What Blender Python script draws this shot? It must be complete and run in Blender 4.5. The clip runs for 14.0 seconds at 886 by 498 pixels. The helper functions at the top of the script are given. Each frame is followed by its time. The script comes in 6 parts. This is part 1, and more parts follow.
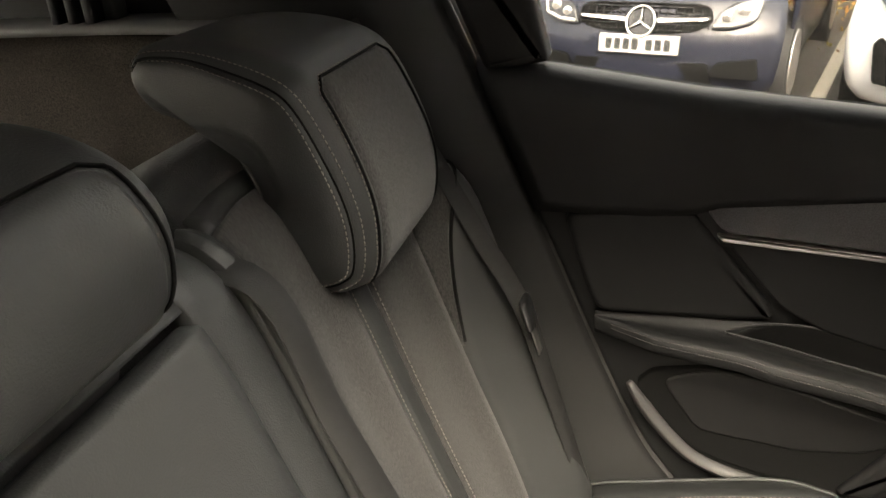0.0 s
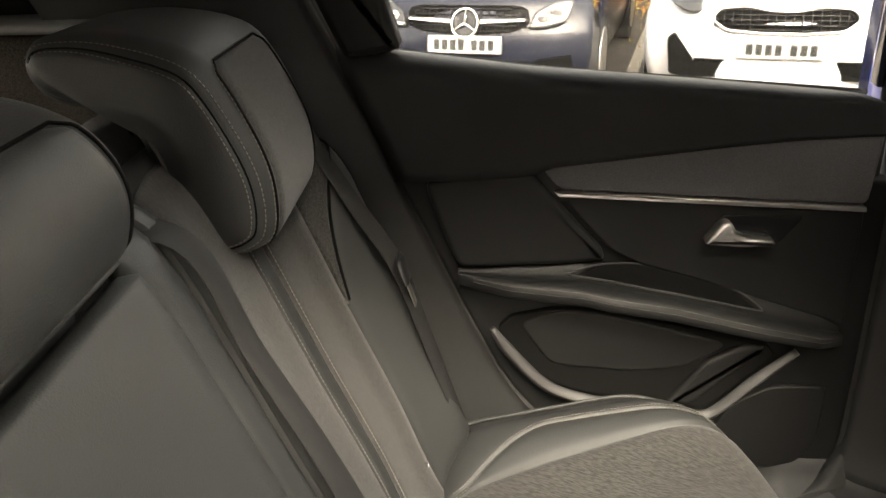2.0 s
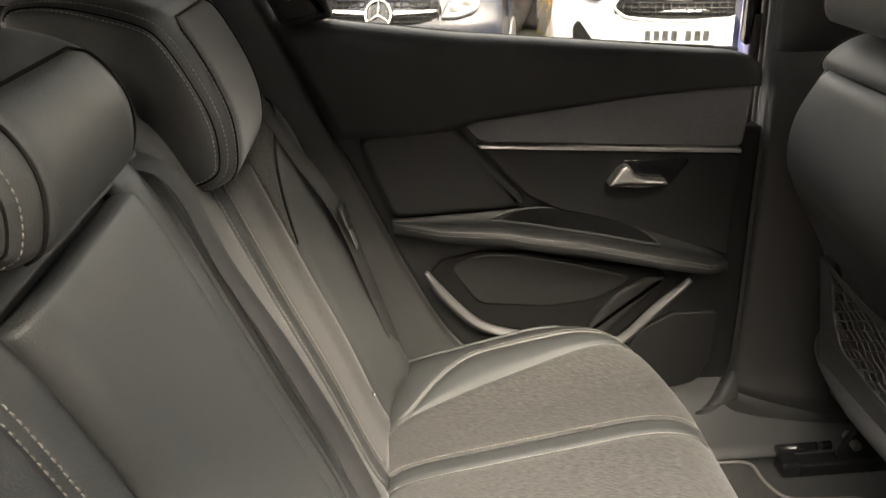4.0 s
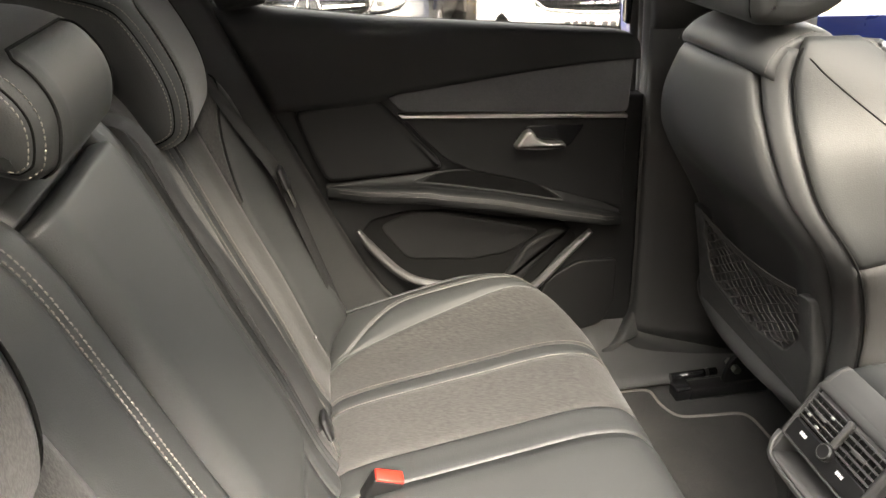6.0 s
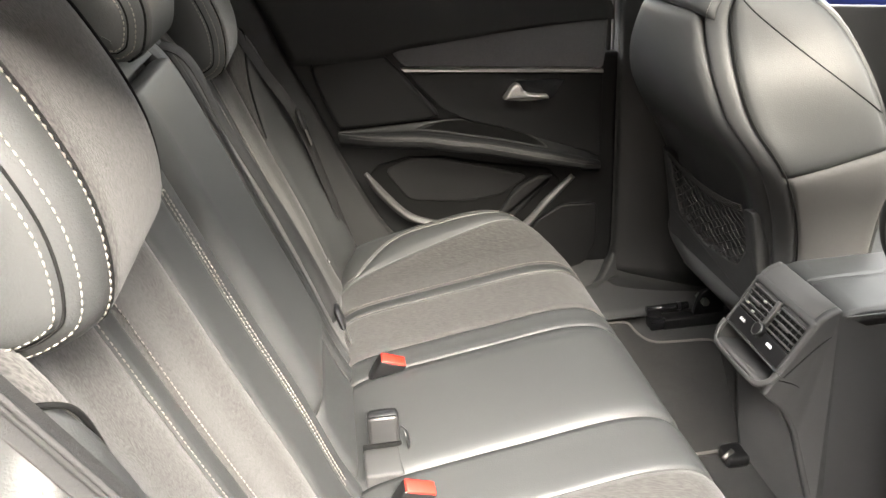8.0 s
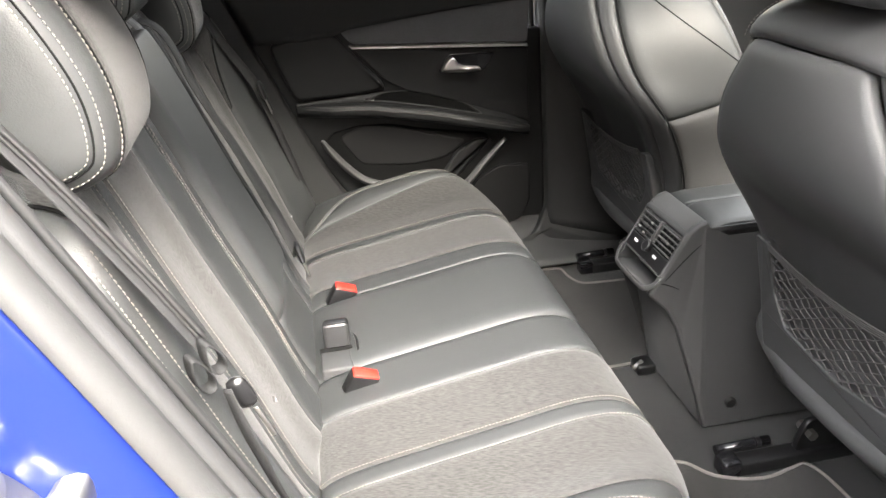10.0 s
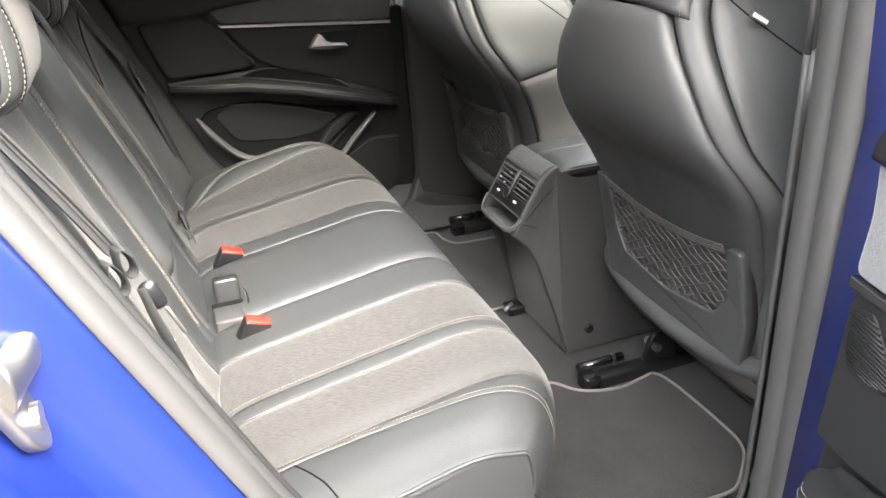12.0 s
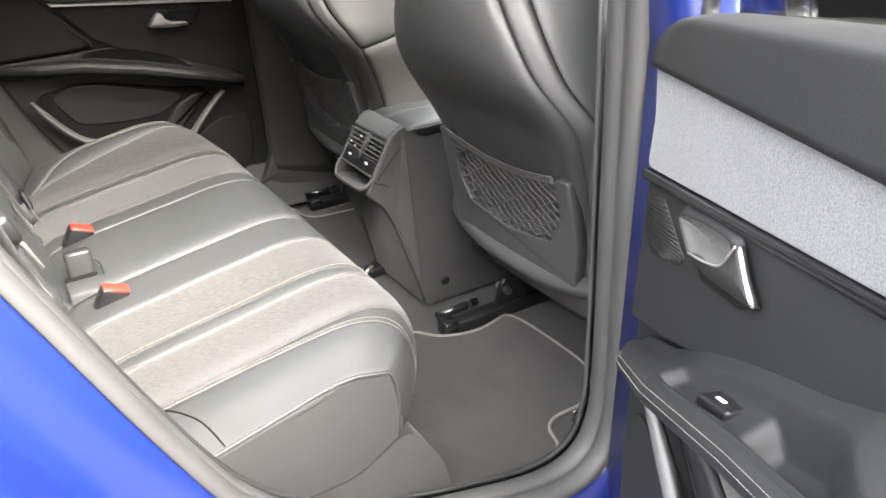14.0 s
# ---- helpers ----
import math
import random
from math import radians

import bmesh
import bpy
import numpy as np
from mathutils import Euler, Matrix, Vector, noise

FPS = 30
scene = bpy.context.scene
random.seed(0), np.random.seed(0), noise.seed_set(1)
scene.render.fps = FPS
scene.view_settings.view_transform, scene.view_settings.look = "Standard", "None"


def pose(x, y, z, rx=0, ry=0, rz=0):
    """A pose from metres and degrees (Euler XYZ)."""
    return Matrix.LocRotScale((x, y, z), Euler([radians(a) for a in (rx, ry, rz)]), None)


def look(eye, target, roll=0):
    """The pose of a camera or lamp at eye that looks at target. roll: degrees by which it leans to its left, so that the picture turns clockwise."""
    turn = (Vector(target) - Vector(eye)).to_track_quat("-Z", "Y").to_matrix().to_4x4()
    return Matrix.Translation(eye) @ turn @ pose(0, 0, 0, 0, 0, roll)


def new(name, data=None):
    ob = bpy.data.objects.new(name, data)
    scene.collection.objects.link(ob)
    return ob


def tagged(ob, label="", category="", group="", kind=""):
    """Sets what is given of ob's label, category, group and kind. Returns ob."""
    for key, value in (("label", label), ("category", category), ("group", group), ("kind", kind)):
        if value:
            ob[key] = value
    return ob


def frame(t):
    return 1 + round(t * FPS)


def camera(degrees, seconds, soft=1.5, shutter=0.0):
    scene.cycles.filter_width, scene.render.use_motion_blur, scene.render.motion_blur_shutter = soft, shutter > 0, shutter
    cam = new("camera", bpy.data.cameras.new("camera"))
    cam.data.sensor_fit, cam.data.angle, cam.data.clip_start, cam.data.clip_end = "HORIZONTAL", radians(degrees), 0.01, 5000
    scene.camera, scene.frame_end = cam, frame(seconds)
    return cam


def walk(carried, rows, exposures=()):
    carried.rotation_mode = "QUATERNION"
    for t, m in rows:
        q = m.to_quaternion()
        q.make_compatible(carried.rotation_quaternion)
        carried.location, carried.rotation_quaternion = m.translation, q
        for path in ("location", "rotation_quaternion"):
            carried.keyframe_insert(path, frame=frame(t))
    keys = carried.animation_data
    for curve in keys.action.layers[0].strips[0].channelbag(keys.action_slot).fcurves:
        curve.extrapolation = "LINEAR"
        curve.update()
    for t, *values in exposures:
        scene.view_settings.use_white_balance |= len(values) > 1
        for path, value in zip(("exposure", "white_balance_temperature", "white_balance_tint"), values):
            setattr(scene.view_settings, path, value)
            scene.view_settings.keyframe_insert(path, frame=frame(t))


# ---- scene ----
cam = camera(60.8, 14.0)
PATH = [
    (0, (-0.072, -0.209, 1.536), (-0.585, 1.513, 0.657), -3.0),
    (0.5, (-0.077, -0.247, 1.541), (-0.563, 1.485, 0.666), -3.0),
    (1, (-0.089, -0.284, 1.542), (-0.461, 1.477, 0.668), -2.6),
    (1.5, (-0.096, -0.309, 1.538), (-0.316, 1.476, 0.664), -2.4),
    (2, (-0.09, -0.343, 1.539), (-0.198, 1.451, 0.66), -2.2),
    (4.5, (-0.116, -0.532, 1.52), (0.035, 1.249, 0.622), -1.8),
    (5, (-0.103, -0.577, 1.534), (0.107, 1.191, 0.624), -1.7),
    (5.5, (-0.104, -0.63, 1.544), (0.145, 1.135, 0.636), -1.8),
    (6, (-0.11, -0.683, 1.532), (0.15, 1.083, 0.63), -1.7),
    (6.5, (-0.121, -0.744, 1.499), (0.133, 1.027, 0.605), -1.9),
    (7, (-0.128, -0.79, 1.485), (0.12, 0.982, 0.591), -1.9),
    (7.5, (-0.133, -0.855, 1.482), (0.105, 0.923, 0.596), -2.0),
    (10, (-0.107, -1.204, 1.469), (0.199, 0.568, 0.595), -3.3),
    (10.5, (-0.105, -1.246, 1.457), (0.213, 0.525, 0.584), -3.3),
    (11, (-0.107, -1.285, 1.447), (0.269, 0.473, 0.571), -3.2),
    (11.5, (-0.13, -1.32, 1.445), (0.359, 0.407, 0.563), -2.9),
    (12, (-0.147, -1.351, 1.438), (0.464, 0.333, 0.548), -2.6),
    (12.5, (-0.155, -1.384, 1.429), (0.56, 0.256, 0.535), -2.3),
    (13, (-0.163, -1.41, 1.416), (0.641, 0.186, 0.518), -2.1),
    (13.5, (-0.172, -1.432, 1.402), (0.705, 0.125, 0.502), -1.8),
    (14, (-0.182, -1.454, 1.391), (0.749, 0.068, 0.488), -1.7),
]
EXPOSURES = [(0, 3.33, 7900, 10), (2, 3.36, 7900, 10), (4.5, 3.6, 7700, 10), (7.5, 3.66, 7250, 10), (10, 3.45, 6850, 10), (14, 3.72, 6850, 10)]
walk(cam, [(t, look(eye, target, roll)) for t, eye, target, roll in PATH], EXPOSURES)

# ---- light: an overcast autumn day ----
world = bpy.data.worlds.new("sky")
scene.world = world
world.use_nodes = True
wn = world.node_tree
sky = wn.nodes.new("ShaderNodeTexSky")
sky.sky_type = "NISHITA"
sky.sun_disc = False
sky.sun_elevation = radians(37)
sky.sun_rotation = radians(169)
sky.dust_density = 5.0
sky.ozone_density = 1.0
grey_sky = wn.nodes.new("ShaderNodeHueSaturation")
grey_sky.inputs["Saturation"].default_value = 0.25
wn.links.new(sky.outputs[0], grey_sky.inputs["Color"])
wn.links.new(grey_sky.outputs[0], wn.nodes["Background"].inputs[0])
wn.nodes["Background"].inputs[1].default_value = 0.64
sun = new("sun", bpy.data.lights.new("sun", "SUN"))
sun.data.energy = 0.26
sun.data.angle = radians(60)
sun.data.color = (1.0, 0.96, 0.9)
sun.matrix_world = look((0.95, -4.9, 4.9), (0, 0, 0.8))


# ---- materials ----
def shader(name, base, rough=0.5, metal=0.0, spec=0.5, grain=0.0, grain_scale=300.0, wear=0.15, wear_scale=6.0, coat=0.0, stretch=(1, 1, 1), fine=0.0, sheen=0.0, twist=0.0):
    """A painted, moulded or leather surface: two scales of tone, a bump of its own grain."""
    m = bpy.data.materials.new(name)
    m.use_nodes = True
    n, l = m.node_tree.nodes, m.node_tree.links
    b = n["Principled BSDF"]
    b.inputs["Metallic"].default_value = metal
    b.inputs["Specular IOR Level"].default_value = spec
    b.inputs["Coat Weight"].default_value = coat
    b.inputs["Coat Roughness"].default_value = 0.06
    b.inputs["Sheen Weight"].default_value = sheen
    co = n.new("ShaderNodeTexCoord")
    mp = n.new("ShaderNodeMapping")
    mp.vector_type = "TEXTURE"
    mp.inputs["Scale"].default_value = [1 / k for k in stretch]
    mp.inputs["Rotation"].default_value = (0, 0, radians(twist))
    l.new(co.outputs["Object"], mp.inputs[0])
    big = n.new("ShaderNodeTexNoise")
    big.inputs["Scale"].default_value = wear_scale
    big.inputs["Detail"].default_value = 5
    l.new(co.outputs["Object"], big.inputs["Vector"])
    small = n.new("ShaderNodeTexNoise")
    small.inputs["Scale"].default_value = grain_scale
    small.inputs["Detail"].default_value = 3
    l.new(mp.outputs[0], small.inputs["Vector"])
    mix = n.new("ShaderNodeMix")
    mix.data_type = "RGBA"
    k = 1 - wear
    mix.inputs[6].default_value = (base[0] * k, base[1] * k, base[2] * k, 1)
    k = 1 + wear
    mix.inputs[7].default_value = (base[0] * k, base[1] * k, base[2] * k, 1)
    l.new(big.outputs["Fac"], mix.inputs[0])
    col = mix.outputs[2]
    if fine:
        ramp = n.new("ShaderNodeValToRGB")
        ramp.color_ramp.elements[0].position, ramp.color_ramp.elements[1].position = 0.36, 0.64
        lo, hi = 1 - fine, 1 + fine
        ramp.color_ramp.elements[0].color = (lo, lo, lo, 1)
        ramp.color_ramp.elements[1].color = (hi, hi, hi, 1)
        l.new(small.outputs["Fac"], ramp.inputs[0])
        mul = n.new("ShaderNodeMix")
        mul.data_type, mul.blend_type = "RGBA", "MULTIPLY"
        mul.inputs[0].default_value = 1
        l.new(col, mul.inputs[6])
        l.new(ramp.outputs[0], mul.inputs[7])
        col = mul.outputs[2]
    l.new(col, b.inputs["Base Color"])
    rr = n.new("ShaderNodeMapRange")
    rr.inputs[3].default_value = max(0.02, rough - 0.07)
    rr.inputs[4].default_value = min(1.0, rough + 0.07)
    l.new(big.outputs["Fac"], rr.inputs[0])
    l.new(rr.outputs[0], b.inputs["Roughness"])
    if grain:
        bump = n.new("ShaderNodeBump")
        bump.inputs["Strength"].default_value = grain
        bump.inputs["Distance"].default_value = 0.001
        l.new(small.outputs["Fac"], bump.inputs["Height"])
        l.new(bump.outputs[0], b.inputs["Normal"])
    return m


LEATHER = shader("leather", (0.029, 0.0302, 0.0303), 0.48, spec=0.36, grain=0.32, grain_scale=620, wear=0.16)
LEATHER_DARK = shader("leather_dark", (0.036, 0.0367, 0.0372), 0.52, spec=0.34, grain=0.25, grain_scale=700)
FABRIC = shader("fabric_melange", (0.0345, 0.0336, 0.0324), 0.9, spec=0.2, grain=0.5, grain_scale=800, fine=0.42, stretch=(0.12, 1.0, 0.4), sheen=0.1, twist=-24)
FELT = shader("felt_grey", (0.040, 0.039, 0.038), 0.95, spec=0.1, grain=0.6, grain_scale=420, fine=0.5, sheen=0.2)
DOORCLOTH = shader("door_cloth", (0.080, 0.081, 0.0845), 0.95, spec=0.1, grain=0.5, grain_scale=620, fine=0.24, sheen=0.2)
PLASTIC = shader("soft_plastic", (0.010, 0.010, 0.0103), 0.55, spec=0.22, grain=0.3, grain_scale=900)
PLASTIC_GREY = shader("trim_plastic_grey", (0.030, 0.0302, 0.0304), 0.6, spec=0.3, grain=0.3, grain_scale=900)
DOOR_SOFT = shader("door_soft_plastic", (0.0098, 0.0101, 0.0105), 0.55, spec=0.24, grain=0.32, grain_scale=700, wear=0.25)
LEATHER_DOOR = shader("leather_door", (0.0098, 0.0101, 0.0105), 0.55, spec=0.24, grain=0.2, grain_scale=800)
SATIN = shader("satin_plastic", (0.008, 0.008, 0.0085), 0.3, spec=0.35, grain=0.1, grain_scale=900)
GLOSS = shader("gloss_black", (0.008, 0.008, 0.009), 0.15, grain=0.0)
BEZEL = shader("satin_grey", (0.045, 0.0446, 0.044), 0.45, grain=0.2, grain_scale=900)
# the grey trim plastic again, darkened for the shade along the arch
ARCH_TRIM_SHADED = shader("arch_trim_shaded", (0.016, 0.0161, 0.0162), 0.6, spec=0.25, grain=0.3, grain_scale=900)
SEAL = shader("seal_grey", (0.032, 0.0317, 0.0312), 0.6, grain=0.2, grain_scale=500)
RUBBER = shader("rubber", (0.018, 0.018, 0.018), 0.65, grain=0.15, grain_scale=600)
CARPET = shader("carpet", (0.012, 0.012, 0.0122), 1.0, spec=0.1, grain=1.0, grain_scale=700, fine=0.5, sheen=0.2, wear=0.3)
MATCLOTH = shader("mat_velour", (0.021, 0.020, 0.0193), 1.0, spec=0.1, grain=1.0, grain_scale=650, fine=0.55, wear=0.70, wear_scale=8, sheen=0.15)
THREAD = shader("thread", (0.155, 0.141, 0.124), 0.8, wear=0.1)
THREAD_DIM = shader("thread_dim", (0.11, 0.10, 0.095), 0.8, wear=0.1)
CHROME = shader("satin_chrome", (0.74, 0.72, 0.70), 0.38, metal=1.0, wear=0.05)
STEEL = shader("bare_steel", (0.33, 0.322, 0.305), 0.42, metal=1.0, wear=0.2, wear_scale=40)
BLUE = shader("blue_paint", (0.004, 0.011, 0.080), 0.30, coat=0.8, wear=0.06)
RED = shader("red_plastic", (0.42, 0.016, 0.008), 0.45, wear=0.05)
WEBBING = shader("belt_webbing", (0.015, 0.015, 0.0152), 0.65, spec=0.25, grain=0.6, grain_scale=500, stretch=(1, 1, 4))
SEAT_CLOTH = shader("seat_cloth", (0.052, 0.0512, 0.050), 0.75, spec=0.3, grain=0.4, grain_scale=900, fine=0.12)
NETTING = shader("elastic_net", (0.036, 0.035, 0.034), 0.7, grain=0.3, grain_scale=900)
BOWL_GREY = shader("bowl_grey", (0.10, 0.098, 0.096), 0.42, metal=0.5, wear=0.06)
LEVER_GREY = shader("lever_grey", (0.085, 0.084, 0.083), 0.4, metal=0.8, wear=0.05)
WHITE_MARK = shader("white_print", (0.7, 0.7, 0.7), 0.5)
HEADLINER = shader("headliner", (0.32, 0.32, 0.31), 0.95, spec=0.1, grain=0.4, grain_scale=500)
# near-black of seams and gaps; also puts shade into the colour of recesses
SEAM_AND_SHADE = shader("black_seam_and_shade", (0.005, 0.005, 0.005), 0.9, spec=0.1)


def glass_material(name, tint=0.9):
    m = bpy.data.materials.new(name)
    m.use_nodes = True
    n, l = m.node_tree.nodes, m.node_tree.links
    n.remove(n["Principled BSDF"])
    tr = n.new("ShaderNodeBsdfTransparent")
    tr.inputs[0].default_value = (tint, tint, tint * 0.98, 1)
    gl = n.new("ShaderNodeBsdfGlossy")
    gl.inputs["Roughness"].default_value = 0.02
    fr = n.new("ShaderNodeFresnel")
    fr.inputs[0].default_value = 1.45
    mx = n.new("ShaderNodeMixShader")
    l.new(fr.outputs[0], mx.inputs[0])
    l.new(tr.outputs[0], mx.inputs[1])
    l.new(gl.outputs[0], mx.inputs[2])
    l.new(mx.outputs[0], n["Material Output"].inputs[0])
    return m


GLASS = glass_material("window_glass", 0.45)
REAR_GLASS = glass_material("rear_glass", 0.85)
ROOF_GLASS = glass_material("roof_glass", 0.64)

# ---- building tools ----
BASE = {}


def thing(name, base, label, category, group="", kind=""):
    ob = new(name)
    ob.empty_display_size = 0.05
    ob.location = base
    BASE[ob.name] = Vector(base)
    return tagged(ob, label, category, group, kind)


def mesh_part(name, verts, faces, mat, parent=None, label="", smooth=True, kind=""):
    """One mesh object under a thing or a part, from vertices in world metres."""
    off = BASE.get(parent.name, Vector()) if parent else Vector()
    me = bpy.data.meshes.new(name)
    me.from_pydata([(v[0] - off[0], v[1] - off[1], v[2] - off[2]) for v in verts], [], faces)
    me.validate()
    bm = bmesh.new()
    bm.from_mesh(me)
    bmesh.ops.recalc_face_normals(bm, faces=bm.faces)
    bm.to_mesh(me)
    bm.free()
    me.materials.append(mat)
    me.polygons.foreach_set("use_smooth", [smooth and len(p.vertices) < 9 for p in me.polygons])
    ob = new(name, me)
    if parent:
        ob.parent = parent
        BASE[ob.name] = off
    return tagged(ob, label, kind=kind)


def merge(*geos):
    verts, faces = [], []
    for v, f in geos:
        k = len(verts)
        verts += list(v)
        faces += [[i + k for i in q] for q in f]
    return verts, faces


def spline(pts, n, closed=False):
    """n points along a smooth curve through pts (Catmull-Rom)."""
    p = np.array(pts, float)
    m = len(p)
    out = []
    spans = m if closed else m - 1
    for t in np.linspace(0, spans, n, endpoint=not closed):
        i = min(int(t), spans - 1)
        f = t - i
        if closed:
            a, b, c, d = p[(i - 1) % m], p[i % m], p[(i + 1) % m], p[(i + 2) % m]
        else:
            b, c = p[i], p[i + 1]
            a = p[i - 1] if i > 0 else 2 * b - c
            d = p[i + 2] if i + 2 < m else 2 * c - b
        out.append(0.5 * (2 * b + (c - a) * f + (2 * a - 5 * b + 4 * c - d) * f * f + (3 * b - a - 3 * c + d) * f ** 3))
    return np.array(out)


def grid_normals(P):
    du = np.gradient(P, axis=0)
    dv = np.gradient(P, axis=1)
    n = np.cross(du, dv)
    return n / np.maximum(np.linalg.norm(n, axis=2, keepdims=True), 1e-9)


def edge_dip(n, size, width, depth):
    """How far a padded panel sinks towards its two seams."""
    d = np.minimum(np.linspace(0, size, n), np.linspace(size, 0, n))
    return -depth * np.exp(-((d / width) ** 2))


def shell(fn, us, vs, thick=0.008, dip=0.0, width=0.01, dip_v=0.0, out=1.0):
    """A padded sheet with thickness: fn(u, v) gives its points; out = -1 turns its outer side."""
    P = np.array([[fn(u, v) for v in vs] for u in us], float)
    N = grid_normals(P) * out
    if dip:
        size = np.linalg.norm(np.diff(P, axis=0), axis=2).sum(axis=0).mean()
        P = P + N * edge_dip(len(us), size, width, dip)[:, None, None]
    if dip_v:
        size = np.linalg.norm(np.diff(P, axis=1), axis=2).sum(axis=1).mean()
        P = P + N * edge_dip(len(vs), size, width, dip_v)[None, :, None]
    B = P - N * thick
    a, b = len(us), len(vs)
    verts = [tuple(p) for p in P.reshape(-1, 3)] + [tuple(p) for p in B.reshape(-1, 3)]
    k = a * b
    faces = []
    for i in range(a - 1):
        for j in range(b - 1):
            q = (i * b + j, i * b + j + 1, (i + 1) * b + j + 1, (i + 1) * b + j)
            faces.append(q)
            faces.append(tuple(k + x for x in q[::-1]))
    ring = [i * b for i in range(a)] + [(a - 1) * b + j for j in range(1, b)] + [i * b + b - 1 for i in range(a - 2, -1, -1)] + [j for j in range(b - 2, 0, -1)]
    for x, y in zip(ring, ring[1:] + ring[:1]):
        faces.append((x, y, k + y, k + x))
    return verts, faces


def inset(ring, d):
    p = np.array(ring, float)
    e = np.roll(p, -1, 0) - p
    area = 0.5 * np.sum(p[:, 0] * np.roll(p[:, 1], -1) - np.roll(p[:, 0], -1) * p[:, 1])
    s = 1.0 if area > 0 else -1.0
    n = np.stack([-e[:, 1], e[:, 0]], 1) * s
    n /= np.maximum(np.linalg.norm(n, axis=1, keepdims=True), 1e-9)
    m = n + np.roll(n, 1, 0)
    m /= np.maximum(np.linalg.norm(m, axis=1, keepdims=True), 1e-9)
    return p + m * d


def soften(poly, r=0.01, n=4):
    """A polygon with its corners rounded by r."""
    p = [np.array(q, float) for q in poly]
    out = []
    for i, b in enumerate(p):
        a, c = p[i - 1], p[(i + 1) % len(p)]
        k = min(r, np.linalg.norm(a - b) * 0.45, np.linalg.norm(c - b) * 0.45)
        s, e = b + (a - b) / np.linalg.norm(a - b) * k, b + (c - b) / np.linalg.norm(c - b) * k
        for t in np.linspace(0, 1, n):
            out.append((1 - t) ** 2 * s + 2 * t * (1 - t) * b + t * t * e)
    return out


def plate(poly, place, back, front, edge=0.004):
    """A thick plate with rounded front edges: poly in its plane (a, b); place(a, b, h) sets a point at height h over the plane."""
    ring = np.array(poly, float)
    n = len(ring)
    rows = [(back, ring)]
    for k in range(4):
        t = k / 3 * math.pi / 2
        rows.append((front - edge + edge * math.sin(t), inset(ring, edge * (1 - math.cos(t)))))
    rows.append((front, inset(ring, edge * 1.3 + 0.0004)))
    verts = [place(q[0], q[1], h) for h, r in rows for q in r]
    faces = []
    for i in range(len(rows) - 1):
        for j in range(n):
            faces.append((i * n + j, i * n + (j + 1) % n, (i + 1) * n + (j + 1) % n, (i + 1) * n + j))
    faces.append(tuple(range(n))[::-1])
    faces.append(tuple((len(rows) - 1) * n + j for j in range(n)))
    return verts, faces


def sweep(path, section, up=(0, 0, 1), closed=False, scale=None):
    """A closed section (side, up) carried along a path of points."""
    p = np.array(path, float)
    m = len(p)
    if closed:
        t = np.roll(p, -1, 0) - np.roll(p, 1, 0)
    else:
        t = np.gradient(p, axis=0)
    t /= np.maximum(np.linalg.norm(t, axis=1, keepdims=True), 1e-9)
    u0 = np.array(up, float)
    verts, faces = [], []
    k = len(section)
    for i in range(m):
        u = u0[i] if u0.ndim == 2 else u0
        s = np.cross(t[i], u)
        s /= max(np.linalg.norm(s), 1e-9)
        w = np.cross(s, t[i])
        z = scale[i] if scale is not None else 1.0
        verts += [tuple(p[i] + s * a * z + w * b * z) for a, b in section]
    for i in range(m if closed else m - 1):
        j = (i + 1) % m
        for q in range(k):
            r = (q + 1) % k
            faces.append((i * k + q, i * k + r, j * k + r, j * k + q))
    if not closed:
        faces.append(tuple(range(k))[::-1])
        faces.append(tuple((m - 1) * k + q for q in range(k)))
    return verts, faces


def circle(r, n=8, flat=1.0):
    return [(r * math.cos(2 * math.pi * i / n), r * flat * math.sin(2 * math.pi * i / n)) for i in range(n)]


def band(w, t):
    e = t * 0.4
    return [(-w / 2, -t / 2 + e), (-w / 2 + e, -t / 2), (w / 2 - e, -t / 2), (w / 2, -t / 2 + e), (w / 2, t / 2 - e), (w / 2 - e, t / 2), (-w / 2 + e, t / 2), (-w / 2, t / 2 - e)]


def stitches(path, pitch=0.006, length=0.004, r=0.0007, up=(0, 0, 1)):
    """A row of short thread stitches along a path."""
    p = np.array(path, float)
    d = np.concatenate([[0], np.cumsum(np.linalg.norm(np.diff(p, axis=0), axis=1))])
    u = np.array(up, float)
    ups = u if u.ndim == 2 else np.repeat(u[None], len(p), 0)
    at = lambda s: np.array([np.interp(s, d, p[:, i]) for i in range(3)])
    geos = []
    for s in np.arange(0, d[-1] - length, pitch):
        a, b = at(s), at(s + length)
        k = min(int(np.searchsorted(d, s)), len(p) - 1)
        lift = ups[k] / np.linalg.norm(ups[k]) * r * 0.6
        geos.append(sweep([a, (a + b) / 2 + lift, b], circle(r, 5), ups[k], scale=[0.6, 1, 0.6]))
    return merge(*geos) if geos else ([], [])


def box(lo, hi, edge=0.003, turn=None):
    """A block with rounded edges, as a superellipse-free bevel."""
    bm = bmesh.new()
    bmesh.ops.create_cube(bm, size=1)
    lo, hi = Vector(lo), Vector(hi)
    for v in bm.verts:
        v.co = Vector([(lo[i] + hi[i]) / 2 + v.co[i] * (hi[i] - lo[i]) for i in range(3)])
    if edge:
        bmesh.ops.bevel(bm, geom=bm.edges[:], offset=edge, segments=2, affect="EDGES", profile=0.5)
    if turn is not None:
        bmesh.ops.transform(bm, matrix=turn, verts=bm.verts)
    bm.verts.index_update()
    g = [tuple(v.co) for v in bm.verts], [[v.index for v in f.verts] for f in bm.faces]
    bm.free()
    return g


